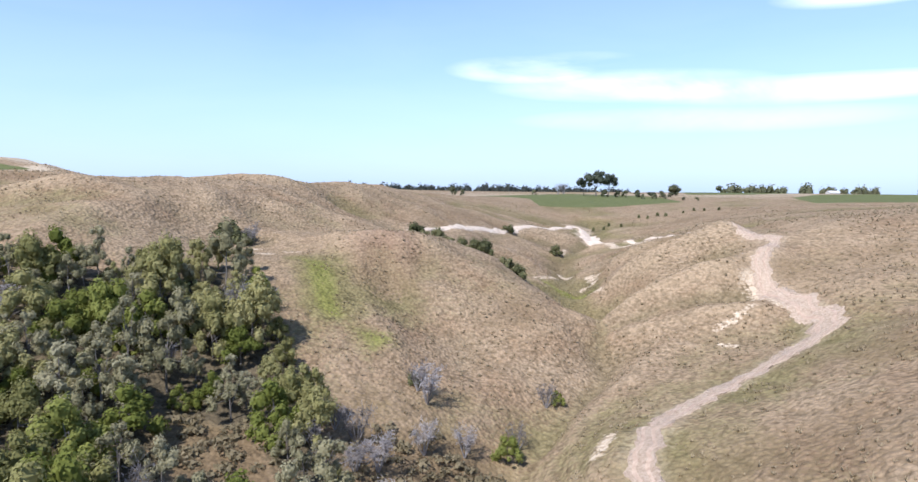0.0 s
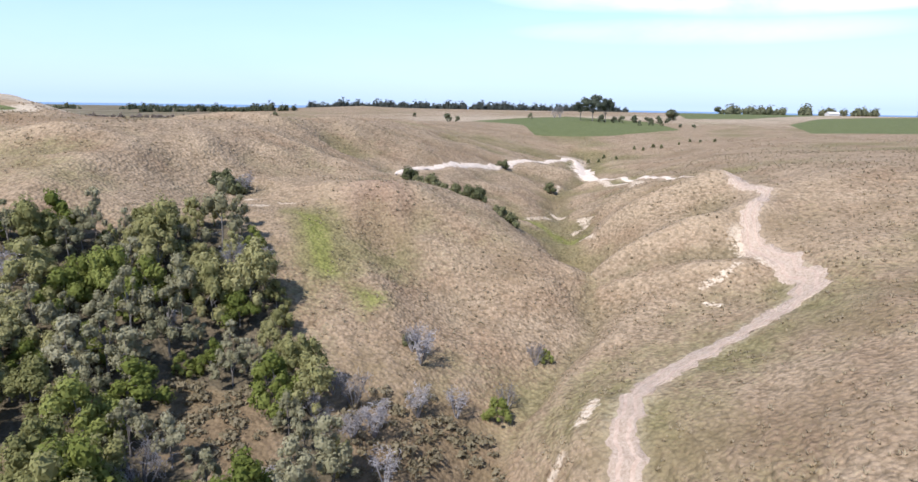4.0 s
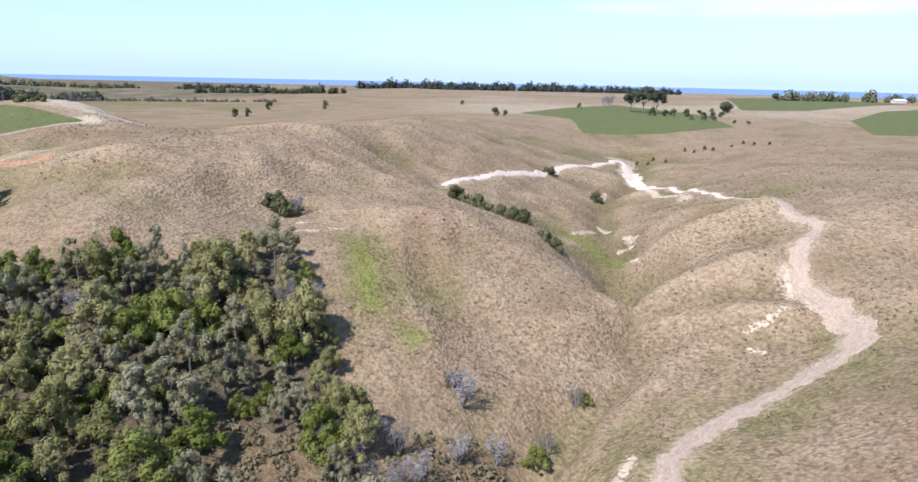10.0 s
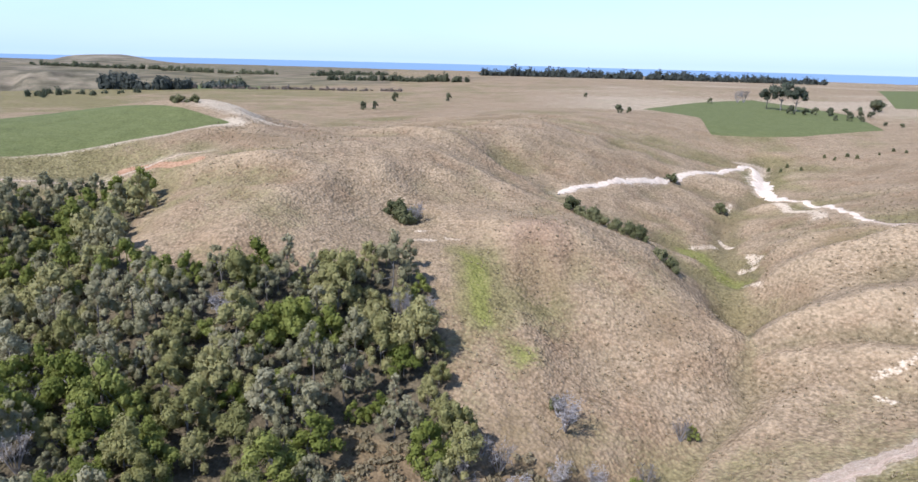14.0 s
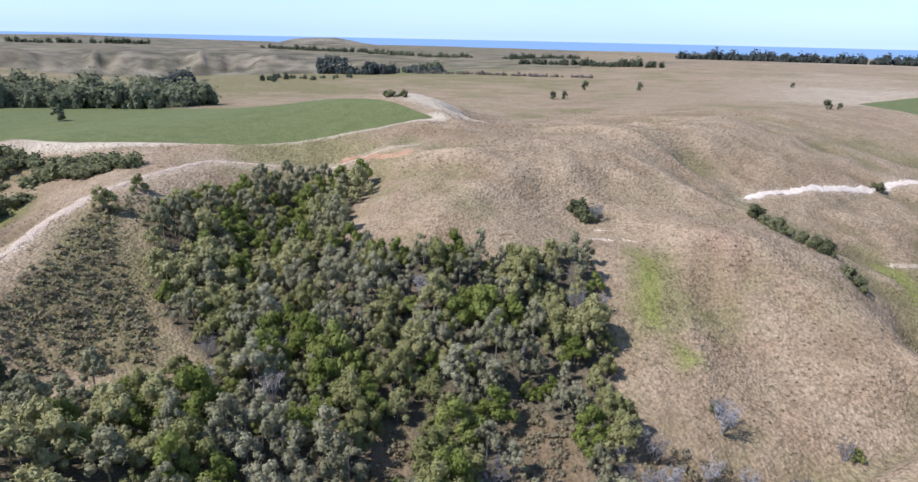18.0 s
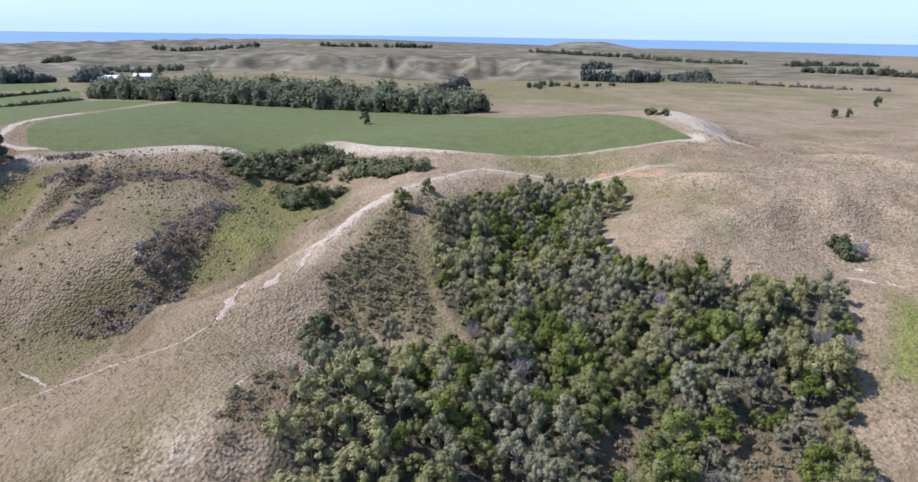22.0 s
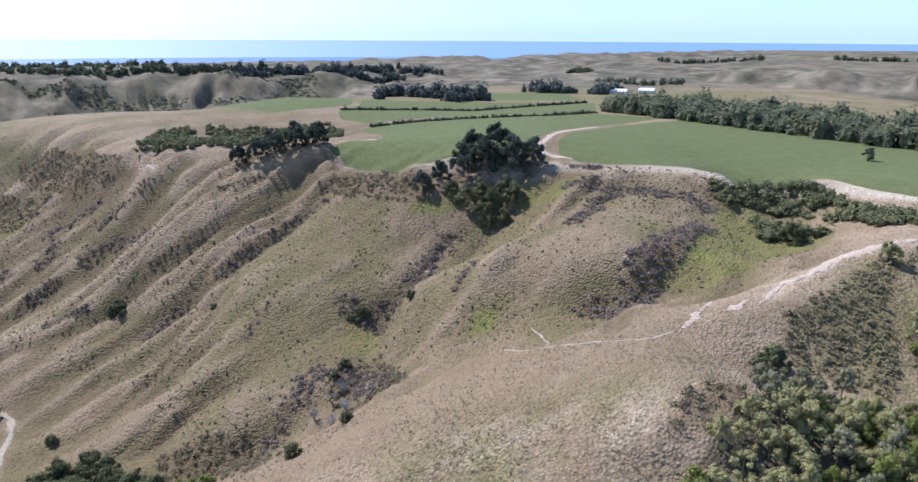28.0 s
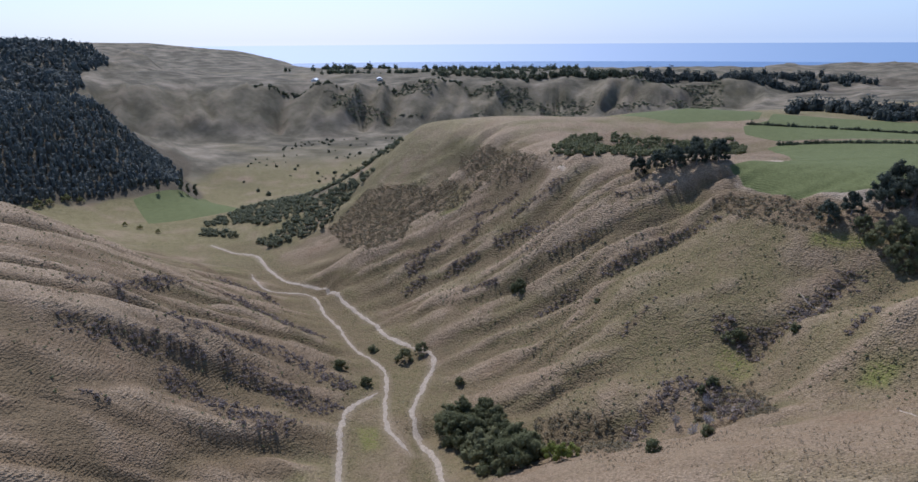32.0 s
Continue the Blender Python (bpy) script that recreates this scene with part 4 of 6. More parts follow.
mixed = math_node(N, L, "ADD", math_node(N, L, "ADD", math_node(N, L, "MULTIPLY", n_mid.outputs["Fac"], 0.28), math_node(N, L, "MULTIPLY", n_tread.outputs["Fac"], 0.20)), math_node(N, L, "MULTIPLY", n_fine.outputs["Fac"], 0.52))
grass = ramp_node(N, L, mixed, ((0.35, (0.150, 0.108, 0.064)), (0.45, (0.240, 0.178, 0.114)), (0.55, (0.300, 0.226, 0.149)), (0.67, (0.390, 0.304, 0.210))))
olive = ramp_node(N, L, mixed, ((0.35, (0.098, 0.084, 0.036)), (0.49, (0.178, 0.150, 0.070)), (0.66, (0.262, 0.222, 0.115))))


def attr(name):
    a = N.new("ShaderNodeAttribute")
    a.attribute_name = name
    return a.outputs["Fac"]


def edge(fac, sharp=14.0, wob=0.25):
    """A mask with a crisp, uneven edge."""
    f = math_node(N, L, "ADD", fac, math_node(N, L, "MULTIPLY", math_node(N, L, "SUBTRACT", mixed, 0.5), wob))
    return math_node(N, L, "ADD", math_node(N, L, "MULTIPLY", math_node(N, L, "SUBTRACT", f, 0.5), sharp), 0.5, True)


n_patch = noise_node(N, L, 0.085, 4, 0.6, tc.outputs["Object"])
red = ramp_node(N, L, n_patch.outputs["Fac"], ((0.34, (1.04, 1.04, 1.02)), (0.5, (1.0, 0.99, 0.97)), (0.68, (0.86, 0.79, 0.74))))
tint = N.new("ShaderNodeMix")
tint.data_type, tint.blend_type = "RGBA", "MULTIPLY"
tint.inputs["Factor"].default_value = 0.8
L.new(grass.outputs[0], tint.inputs["A"])
L.new(red.outputs[0], tint.inputs["B"])
col = tint.outputs["Result"]
patchy = math_node(N, L, "MULTIPLY", math_node(N, L, "SUBTRACT", n_big.outputs["Fac"], 0.46), 2.0)
col = mix_node(N, L, edge(math_node(N, L, "ADD", attr("lush"), math_node(N, L, "MULTIPLY", patchy, 1.1)), 2.2, 1.6), col, olive.outputs[0])
# relief shade painted in: crests paler, hollows darker, partly straw and scrub
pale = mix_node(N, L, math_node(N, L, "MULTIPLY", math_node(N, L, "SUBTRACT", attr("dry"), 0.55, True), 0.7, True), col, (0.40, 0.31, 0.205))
hollow_shade = ramp_node(N, L, mixed, ((0.36, (0.105, 0.086, 0.045)), (0.64, (0.225, 0.182, 0.105))))
col = mix_node(N, L, math_node(N, L, "MULTIPLY", math_node(N, L, "SUBTRACT", 0.42, attr("dry"), True), 1.3, True), pale, hollow_shade.outputs[0])
# shade between tufts put into the colour: bright tops, dark gaps, as the bumps lie
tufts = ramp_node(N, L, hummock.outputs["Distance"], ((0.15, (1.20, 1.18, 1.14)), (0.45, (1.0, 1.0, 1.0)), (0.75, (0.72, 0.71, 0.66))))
tuft_shade_mix = N.new("ShaderNodeMix")
tuft_shade_mix.data_type, tuft_shade_mix.blend_type = "RGBA", "MULTIPLY"
L.new(math_node(N, L, "ADD", math_node(N, L, "MULTIPLY", attr("rough"), 0.6), 0.4, True), tuft_shade_mix.inputs["Factor"])
L.new(col, tuft_shade_mix.inputs["A"])
L.new(tufts.outputs[0], tuft_shade_mix.inputs["B"])
col = tuft_shade_mix.outputs["Result"]
# every tuft has its own shade
flat_cells = N.new("ShaderNodeMapping")
flat_cells.inputs["Scale"].default_value = (1.5, 1.5, 3.4)
L.new(tc.outputs["Object"], flat_cells.inputs[0])
cells = N.new("ShaderNodeTexVoronoi")
cells.inputs["Scale"].default_value = 1.0
L.new(flat_cells.outputs[0], cells.inputs["Vector"])
shade = ramp_node(N, L, cells.outputs["Color"], ((0.20, (0.62, 0.62, 0.58)), (0.42, (0.98, 0.98, 0.97)), (0.85, (1.16, 1.14, 1.10))))
cell_mix = N.new("ShaderNodeMix")
cell_mix.data_type, cell_mix.blend_type = "RGBA", "MULTIPLY"
cell_mix.inputs["Factor"].default_value = 0.62
L.new(col, cell_mix.inputs["A"])
L.new(shade.outputs[0], cell_mix.inputs["B"])
col = cell_mix.outputs["Result"]
fresh = ramp_node(N, L, mixed, ((0.36, (0.090, 0.102, 0.022)), (0.50, (0.175, 0.178, 0.045)), (0.65, (0.265, 0.248, 0.085))))
col = mix_node(N, L, math_node(N, L, "MULTIPLY", edge(attr("green"), 3.2, 1.6), 0.85), col, fresh.outputs[0])
earth = ramp_node(N, L, mixed, ((0.36, (0.150, 0.088, 0.058)), (0.64, (0.330, 0.215, 0.150))))
col = mix_node(N, L, math_node(N, L, "MULTIPLY", edge(attr("red"), 2.5, 2.2), 0.42), col, earth.outputs[0])
# stock treads: narrow worn steps along the contours, the risers darker
spot = N.new("ShaderNodeSeparateXYZ")
L.new(tc.outputs["Object"], spot.inputs[0])
n_warp = noise_node(N, L, 0.07, 4, 0.55, tc.outputs["Object"])
step_f = math_node(N, L, "ADD", math_node(N, L, "MULTIPLY", spot.outputs["Z"], 1.45), math_node(N, L, "MULTIPLY", n_warp.outputs["Fac"], 6.5))
step_h = math_node(N, L, "PINGPONG", step_f, 0.5)
n_where = noise_node(N, L, 0.045, 3, 0.6, tc.outputs["Object"])
tread_w = math_node(N, L, "MULTIPLY", attr("tread"), math_node(N, L, "MULTIPLY", math_node(N, L, "SUBTRACT", n_where.outputs["Fac"], 0.36), 5.0, True), True)
riser = ramp_node(N, L, step_h, ((0.05, (0.62, 0.58, 0.54)), (0.22, (0.95, 0.94, 0.92)), (0.42, (1.10, 1.08, 1.04))))
riser_mix = N.new("ShaderNodeMix")
riser_mix.data_type, riser_mix.blend_type = "RGBA", "MULTIPLY"
L.new(math_node(N, L, "MULTIPLY", tread_w, 0.36), riser_mix.inputs["Factor"])
L.new(col, riser_mix.inputs["A"])
L.new(riser.outputs[0], riser_mix.inputs["B"])
col = riser_mix.outputs["Result"]
clay = ramp_node(N, L, mixed, ((0.35, (0.32, 0.24, 0.155)), (0.5, (0.48, 0.385, 0.275)), (0.65, (0.60, 0.51, 0.39))))
col = mix_node(N, L, math_node(N, L, "MULTIPLY", edge(attr("worn"), 2.0, 1.5), 0.3), col, clay.outputs[0])
straw = ramp_node(N, L, mixed, ((0.37, (0.29, 0.235, 0.16)), (0.63, (0.52, 0.43, 0.315))))
col = mix_node(N, L, edge(attr("rim"), 3.0, 1.5), col, straw.outputs[0])
col = mix_node(N, L, edge(attr("bare"), 4.0, 1.9), col, clay.outputs[0])
scrubby = ramp_node(N, L, mixed, ((0.36, (0.080, 0.057, 0.030)), (0.65, (0.200, 0.142, 0.078))))
col = mix_node(N, L, math_node(N, L, "MULTIPLY", edge(attr("cut"), 3.0, 2.4), 0.8), col, scrubby.outputs[0])
# coastal heathland: grey-olive scrub in patches between paler grass, distance haze put into the grey
n_heath = noise_node(N, L, 0.022, 6, 0.62, tc.outputs["Object"])
heath_haze = ramp_node(N, L, n_heath.outputs["Fac"], ((0.38, (0.060, 0.054, 0.038)), (0.48, (0.112, 0.098, 0.068)), (0.57, (0.175, 0.148, 0.104)), (0.68, (0.260, 0.218, 0.156))))
col = mix_node(N, L, math_node(N, L, "MULTIPLY", edge(attr("heath_haze"), 2.0, 1.6), 0.85), col, heath_haze.outputs[0])
rust = ramp_node(N, L, mixed, ((0.37, (0.22, 0.115, 0.062)), (0.63, (0.42, 0.27, 0.17))))
col = mix_node(N, L, edge(attr("orange"), 6.0, 1.0), col, rust.outputs[0])
litter_steep = ramp_node(N, L, mixed, ((0.35, (0.05, 0.042, 0.026)), (0.65, (0.15, 0.12, 0.075))))
col = mix_node(N, L, edge(attr("litter_steep"), 6.0, 1.0), col, litter_steep.outputs[0])
crop = ramp_node(N, L, mixed, ((0.35, (0.070, 0.080, 0.028)), (0.50, (0.108, 0.120, 0.044)), (0.65, (0.152, 0.160, 0.066))))
col = mix_node(N, L, edge(attr("field"), 16.0, 0.2), col, crop.outputs[0])
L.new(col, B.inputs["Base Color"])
B.inputs["Roughness"].default_value = 0.95
B.inputs["Specular IOR Level"].default_value = 0.1
n_hump = noise_node(N, L, 0.95, 2.0, 0.5, squeeze.outputs[0])
hgt = math_node(N, L, "ADD", n_hump.outputs["Fac"], math_node(N, L, "MULTIPLY", n_fine.outputs["Fac"], 0.22))
hgt = math_node(N, L, "SUBTRACT", hgt, math_node(N, L, "MULTIPLY", hummock.outputs["Distance"], 0.55))
hgt = math_node(N, L, "MULTIPLY", hgt, attr("rough"))
hgt = math_node(N, L, "ADD", hgt, math_node(N, L, "MULTIPLY", math_node(N, L, "MULTIPLY", step_h, tread_w), 0.32))
L.new(bump_node(N, L, hgt, 1.0, 0.95), B.inputs["Normal"])
me.materials.append(m)

# ---- sea ----
bm = bmesh.new()
ring = [bm.verts.new((CX - 4940 * math.sin(a * math.tau / 180), CY + 4940 * math.cos(a * math.tau / 180), 0)) for a in range(180)]
bm.faces.new(ring)
bmesh.ops.recalc_face_normals(bm, faces=bm.faces)
sea_me = bpy.data.meshes.new("water")
bm.to_mesh(sea_me)
m, N, L, B = mat("sea_water")
tc = N.new("ShaderNodeTexCoord")
n1 = noise_node(N, L, 0.02, 6, 0.6, tc.outputs["Object"])
r = ramp_node(N, L, n1.outputs["Fac"], ((0.3, (0.055, 0.125, 0.235)), (0.7, (0.075, 0.16, 0.29))))
L.new(r.outputs[0], B.inputs["Base Color"])
B.inputs["Roughness"].default_value = 0.5
L.new(bump_node(N, L, n1.outputs["Fac"], 0.4, 3.0), B.inputs["Normal"])
sea_me.materials.append(m)
tagged(new("water", sea_me), "blue sea under a hazy horizon", "sea", kind="structure")


# ---- tracks: clay strips with ragged edges, a little above the grass ----
def smooth_line(line, step):
    """A rounded line through the points, one point each step."""
    pts = [Vector(p) for p in line]
    pts = [2 * pts[0] - pts[1]] + pts + [2 * pts[-1] - pts[-2]]
    out = []
    for a, b, c, d in zip(pts, pts[1:], pts[2:], pts[3:]):
        n = max(1, int((c - b).length / step))
        for i in range(n):
            t = i / n
            out.append(0.5 * (2 * b + (c - a) * t + (2 * a - 5 * b + 4 * c - d) * t * t + (3 * b - a - 3 * c + d) * t ** 3))
    return out + [pts[-2]]


def track(name, line, width, label, ragged=0.35, step=0.8, seed=0, lift=0.10, material=None, rutted=False):
    rng = random.Random(seed)
    pts = smooth_line(line, step)
    n_across = 9
    verts, faces = [], []
    for i, p in enumerate(pts):
        a, b = pts[max(i - 1, 0)], pts[min(i + 1, len(pts) - 1)]
        d = (b - a).normalized()
        side = Vector((-d.y, d.x))
        w = width if not callable(width) else width(i / (len(pts) - 1))
        wl_ = w * 0.5 * (1 + ragged * (2 * noise.noise((i * 0.21, seed, 0)) + 1.0 * noise.noise((i * 0.83, seed, 5))))
        wr_ = w * 0.5 * (1 + ragged * (2 * noise.noise((i * 0.23, seed, 9)) + 1.0 * noise.noise((i * 0.79, seed, 3))))
        taper = min(1, i / 6 + 0.25, (len(pts) - 1 - i) / 6 + 0.25)
        for k in range(n_across):
            u = k / (n_across - 1)
            s = (-wl_ + (wl_ + wr_) * u) * taper + (rng.uniform(-0.4, 0.4) if k in (0, 1, n_across - 2, n_across - 1) else 0.0) * min(1, w / 3)
            q = p + side * s
            edge_k = k in (0, n_across - 1)
            rut = -0.07 if k in (2, 6) else 0.0
            z = ground(q.x, q.y) + (-0.12 if edge_k else lift + rut + 0.05 * noise.noise((q.x * 1.3, q.y * 1.3, 2)))
            verts.append((q.x, q.y, z))
    for i in range(len(pts) - 1):
        for k in range(n_across - 1):
            o = i * n_across + k
            faces.append((o, o + n_across, o + n_across + 1, o + 1))
    t_me = bpy.data.meshes.new(name)
    t_me.from_pydata(verts, [], faces)
    for p in t_me.polygons:
        p.use_smooth = True
    t_me.materials.append(material or M_TRACK)
    if rutted:
        t_me.materials.append(M_RUT)
        for n_, p in enumerate(t_me.polygons):
            k = n_ % (n_across - 1)
            if k in (2, 5) and noise.noise((n_ * 0.004, seed, k)) > -0.25:
                p.material_index = 1
    return tagged(new(name, t_me), label, "track", kind="structure")


track("farm_track", MAIN_TRACK, lambda u: 3.1 + 1.7 * math.exp(-((u - 0.5) / 0.07) ** 2) + 0.9 * math.exp(-((u - 0.1) / 0.1) ** 2) - 1.0 * math.exp(-((u - 0.3) / 0.08) ** 2), "freshly cut pale clay farm track", 0.42, 0.7, 1, 0.16, None, True)
track("farm_track", WHITE_TRACK, lambda u: (2.1 if u < 0.72 else 1.4) + 4.0 * math.exp(-((u - 0.62) / 0.06) ** 2), "pale clay track cut along a hillside", 0.5, 0.8, 2, 0.28, M_PALE)
track("ridge_track", RIDGE_TRACK, lambda u: 0.45 + 0.8 * min(1, max(0, (u - 0.3) / 0.12)) + 2.4 * math.exp(-((u - 0.74) / 0.10) ** 2), "worn clay track along a grassy crest", 0.6, 0.6, 3)
track("ridge_track", RIDGE_BRANCH, lambda u: 0.7 + 1.3 * u * u, "worn clay side track on a crest", 0.7, 0.5, 4)
track("ridge_track", RIDGE_PATCH, 1.7, "bare patch of pale clay on a crest", 0.7, 0.5, 14)
track("foot_path", SPUR_PATH, 0.55, "faint worn path down a dry spur", 0.8, 0.8, 5, 0.06, M_DUST)
track("foot_path", [(-119, -15), (-112, -13), (-103, -12.5), (-101, -14)], 0.6, "short pale path curling down a bank", 0.5, 0.6, 6, 0.06, M_DUST)
track("foot_path", [(-169, -48.2), (-166.2, -45.3), (-164.9, -39.5)], 0.6, "short pale path on a scrubby slope", 0.5, 0.6, 17, 0.06, M_DUST)
track("valley_road", VALLEY_ROAD, 1.9, "pale dirt road along the valley floor", 0.5, 1.2, 7, 0.08, M_DUST)
track("valley_road", STREAM_TRACK, 1.5, "narrow pale track winding beside a stream bed", 0.7, 1.2, 8, 0.08, M_DUST)
track("valley_road", SIDE_TRACK, 1.8, "pale dirt side road up a slope", 0.5, 1.2, 9, 0.08, M_DUST)
track("field_path", FIELD_PATH, 2.6, "pale path between green paddocks", 0.3, 1.5, 10)


# ---- plants ----
def part(name, mesh, parent, label=""):
    ob = new(name, mesh)
    ob.parent = parent
    return tagged(ob, label)


def raw_mesh(name, verts, faces, material):
    q = bpy.data.meshes.new(name)
    q.from_pydata(verts, [], faces)
    q.materials.append(material)
    return q


bm = bmesh.new()
bmesh.ops.create_icosphere(bm, subdivisions=1, radius=1)
TWENTY_V = np.array([v.co[:] for v in bm.verts])
TWENTY_F = [tuple(v.index for v in f.verts) for f in bm.faces]
bm.free()


def leafy(rng, centres, radii, leaf, per, core=0.62, squash=0.8, tris=False):
    """Clumps of leaves: a rough dark heart with leaf blades standing off it."""
    V, F = [], []
    for c, r in zip(centres, radii):
        c = np.array(c)
        o = len(V)
        for v in TWENTY_V:
            V.append(tuple(c + v * r * core * (0.6 + 0.8 * rng.random()) * np.array((1, 1, squash))))
        F += [tuple(i + o for i in f) for f in TWENTY_F]
        for _ in range(per):
            d = np.array([rng.gauss(0, 1) for _ in range(3)])
            d /= np.linalg.norm(d) + 1e-6
            if d[2] < -0.5:
                d[2] = -d[2] * 0.5
            p = c + d * r * (0.55 + 0.75 * rng.random()) * np.array((1, 1, squash))
            nrm = d + np.array([rng.gauss(0, 0.45) for _ in range(3)]) + np.array((0, 0, 0.35))
            nrm /= np.linalg.norm(nrm) + 1e-6
            a = np.cross(nrm, [rng.gauss(0, 1) for _ in range(3)])
            a /= np.linalg.norm(a) + 1e-6
            b = np.cross(nrm, a)
            s = leaf * (0.6 + 0.8 * rng.random())
            o = len(V)
            if tris:
                V += [tuple(p + a * s), tuple(p - a * s * 0.6 + b * s * 0.7), tuple(p - a * s * 0.6 - b * s * 0.7)]
                F.append((o, o + 1, o + 2))
            else:
                V += [tuple(p + a * s), tuple(p + b * s * 0.75), tuple(p - a * s), tuple(p - b * s * 0.75)]
                F.append((o, o + 1, o + 2, o + 3))
    return V, F


def limb(V, F, a, b, ra, rb, sides=5):
    a, b = Vector(a), Vector(b)
    d = (b - a).normalized()
    u = d.orthogonal().normalized()
    w = d.cross(u)
    o = len(V)
    for p, r in ((a, ra), (b, rb)):
        for k in range(sides):
            t = math.tau * k / sides
            V.append(tuple(p + (u * math.cos(t) + w * math.sin(t)) * r))
    for k in range(sides):
        k2 = (k + 1) % sides
        F.append((o + k, o + k2, o + sides + k2, o + sides + k))
    F.append(tuple(o + sides + k for k in range(sides)))


def trunk_mesh(rng, height, radius, tips):
    """A tapered, leaning trunk that forks to the given limb tips."""
    V, F = [], []
    x, y, z = 0.0, 0.0, -0.5
    nodes = []
    r = radius
    for i in range(4):
        x2, y2, z2 = x + rng.gauss(0, 0.12), y + rng.gauss(0, 0.12), z + (height + 0.5) / 4
        limb(V, F, (x, y, z), (x2, y2, z2), r, r * 0.8, 6)
        x, y, z, r = x2, y2, z2, r * 0.8
        nodes.append((x, y, z, r))
    for t in tips:
        n = nodes[rng.randint(1, 3)]
        limb(V, F, n[:3], t, n[3] * 0.7, 0.02, 4)
    return raw_mesh("trunk", V, F, M_BARK)


def billows(rng, centres, radii, leaf, per, squash=0.95):
    """A crown of rounded, lumpy lobes with small leaf sprays lying over them."""
    V, F = [], []
    seed = rng.random() * 50
    for c, r in zip(centres, radii):
        c = np.array(c)
        o = len(V)
        sq = np.array((1, 1, squash * (0.85 + 0.5 * rng.random())))
        for v in TWENTY_V:
            k = 0.74 + 0.3 * noise.noise(Vector(v * 1.7) + Vector((seed, r * 9, 0)))
            V.append(tuple(c + v * r * k * sq))
        F += [tuple(i + o for i in f) for f in TWENTY_F]
        for _ in range(max(8, int(per * (r / (sum(radii) / len(radii))) ** 1.6))):
            d = np.array([rng.gauss(0, 1), rng.gauss(0, 1), rng.gauss(0.45, 1)])
            d /= np.linalg.norm(d) + 1e-6
            k = 0.80 + 0.32 * noise.noise(Vector(d * 1.7) + Vector((seed, r * 9, 0))) + 0.30 * rng.random() ** 2
            p = c + d * r * k * sq
            nrm = d + np.array([rng.gauss(0, 0.30) for _ in range(3)]) + np.array((0, 0, 0.2))
            nrm /= np.linalg.norm(nrm) + 1e-6
            a = np.cross(nrm, [rng.gauss(0, 1) for _ in range(3)])
            a /= np.linalg.norm(a) + 1e-6
            b = np.cross(nrm, a)
            s = leaf * (0.6 + 0.8 * rng.random())
            o = len(V)
            V += [tuple(p + a * s), tuple(p - a * s * 0.6 + b * s * 0.8), tuple(p - a * s * 0.6 - b * s * 0.8)]
            F.append((o, o + 1, o + 2))
    return V, F


def tree_kind(name, seed, material, height, spread_r, clumps, clump_r, leaf, per, low=0.35, label="", trunk_r=0.14, dome=0.75, tris=False):
    """One tree with its trunk and crown, kept as a pattern for its copies."""
    rng = random.Random(seed)
    C, R = [], []
    for i in range(clumps):
        a = i * 2.399963 + rng.random()
        u = (i + 0.5) / clumps
        rad = spread_r * math.sqrt(u) * (0.75 + 0.4 * rng.random())
        top = height - (height * (1 - low)) * (rad / spread_r) ** 2 * dome
        z = top - clump_r * 0.8 - (rng.random() ** 1.5) * height * 0.34
        C.append((rad * math.cos(a), rad * math.sin(a), max(z, height * low * 0.6)))
        R.append(clump_r * (0.5 + 1.0 * rng.random()))
    V, F = billows(rng, C, R, leaf, per)
    root = new(name)
    root.location = (0, 0, -900)
    part("trunk", trunk_mesh(rng, height * 0.6, trunk_r, [C[i] for i in range(0, clumps, 3)]), root)
    part("crown", raw_mesh("crown", V, F, material), root)
    return tagged(root, label, "tree")


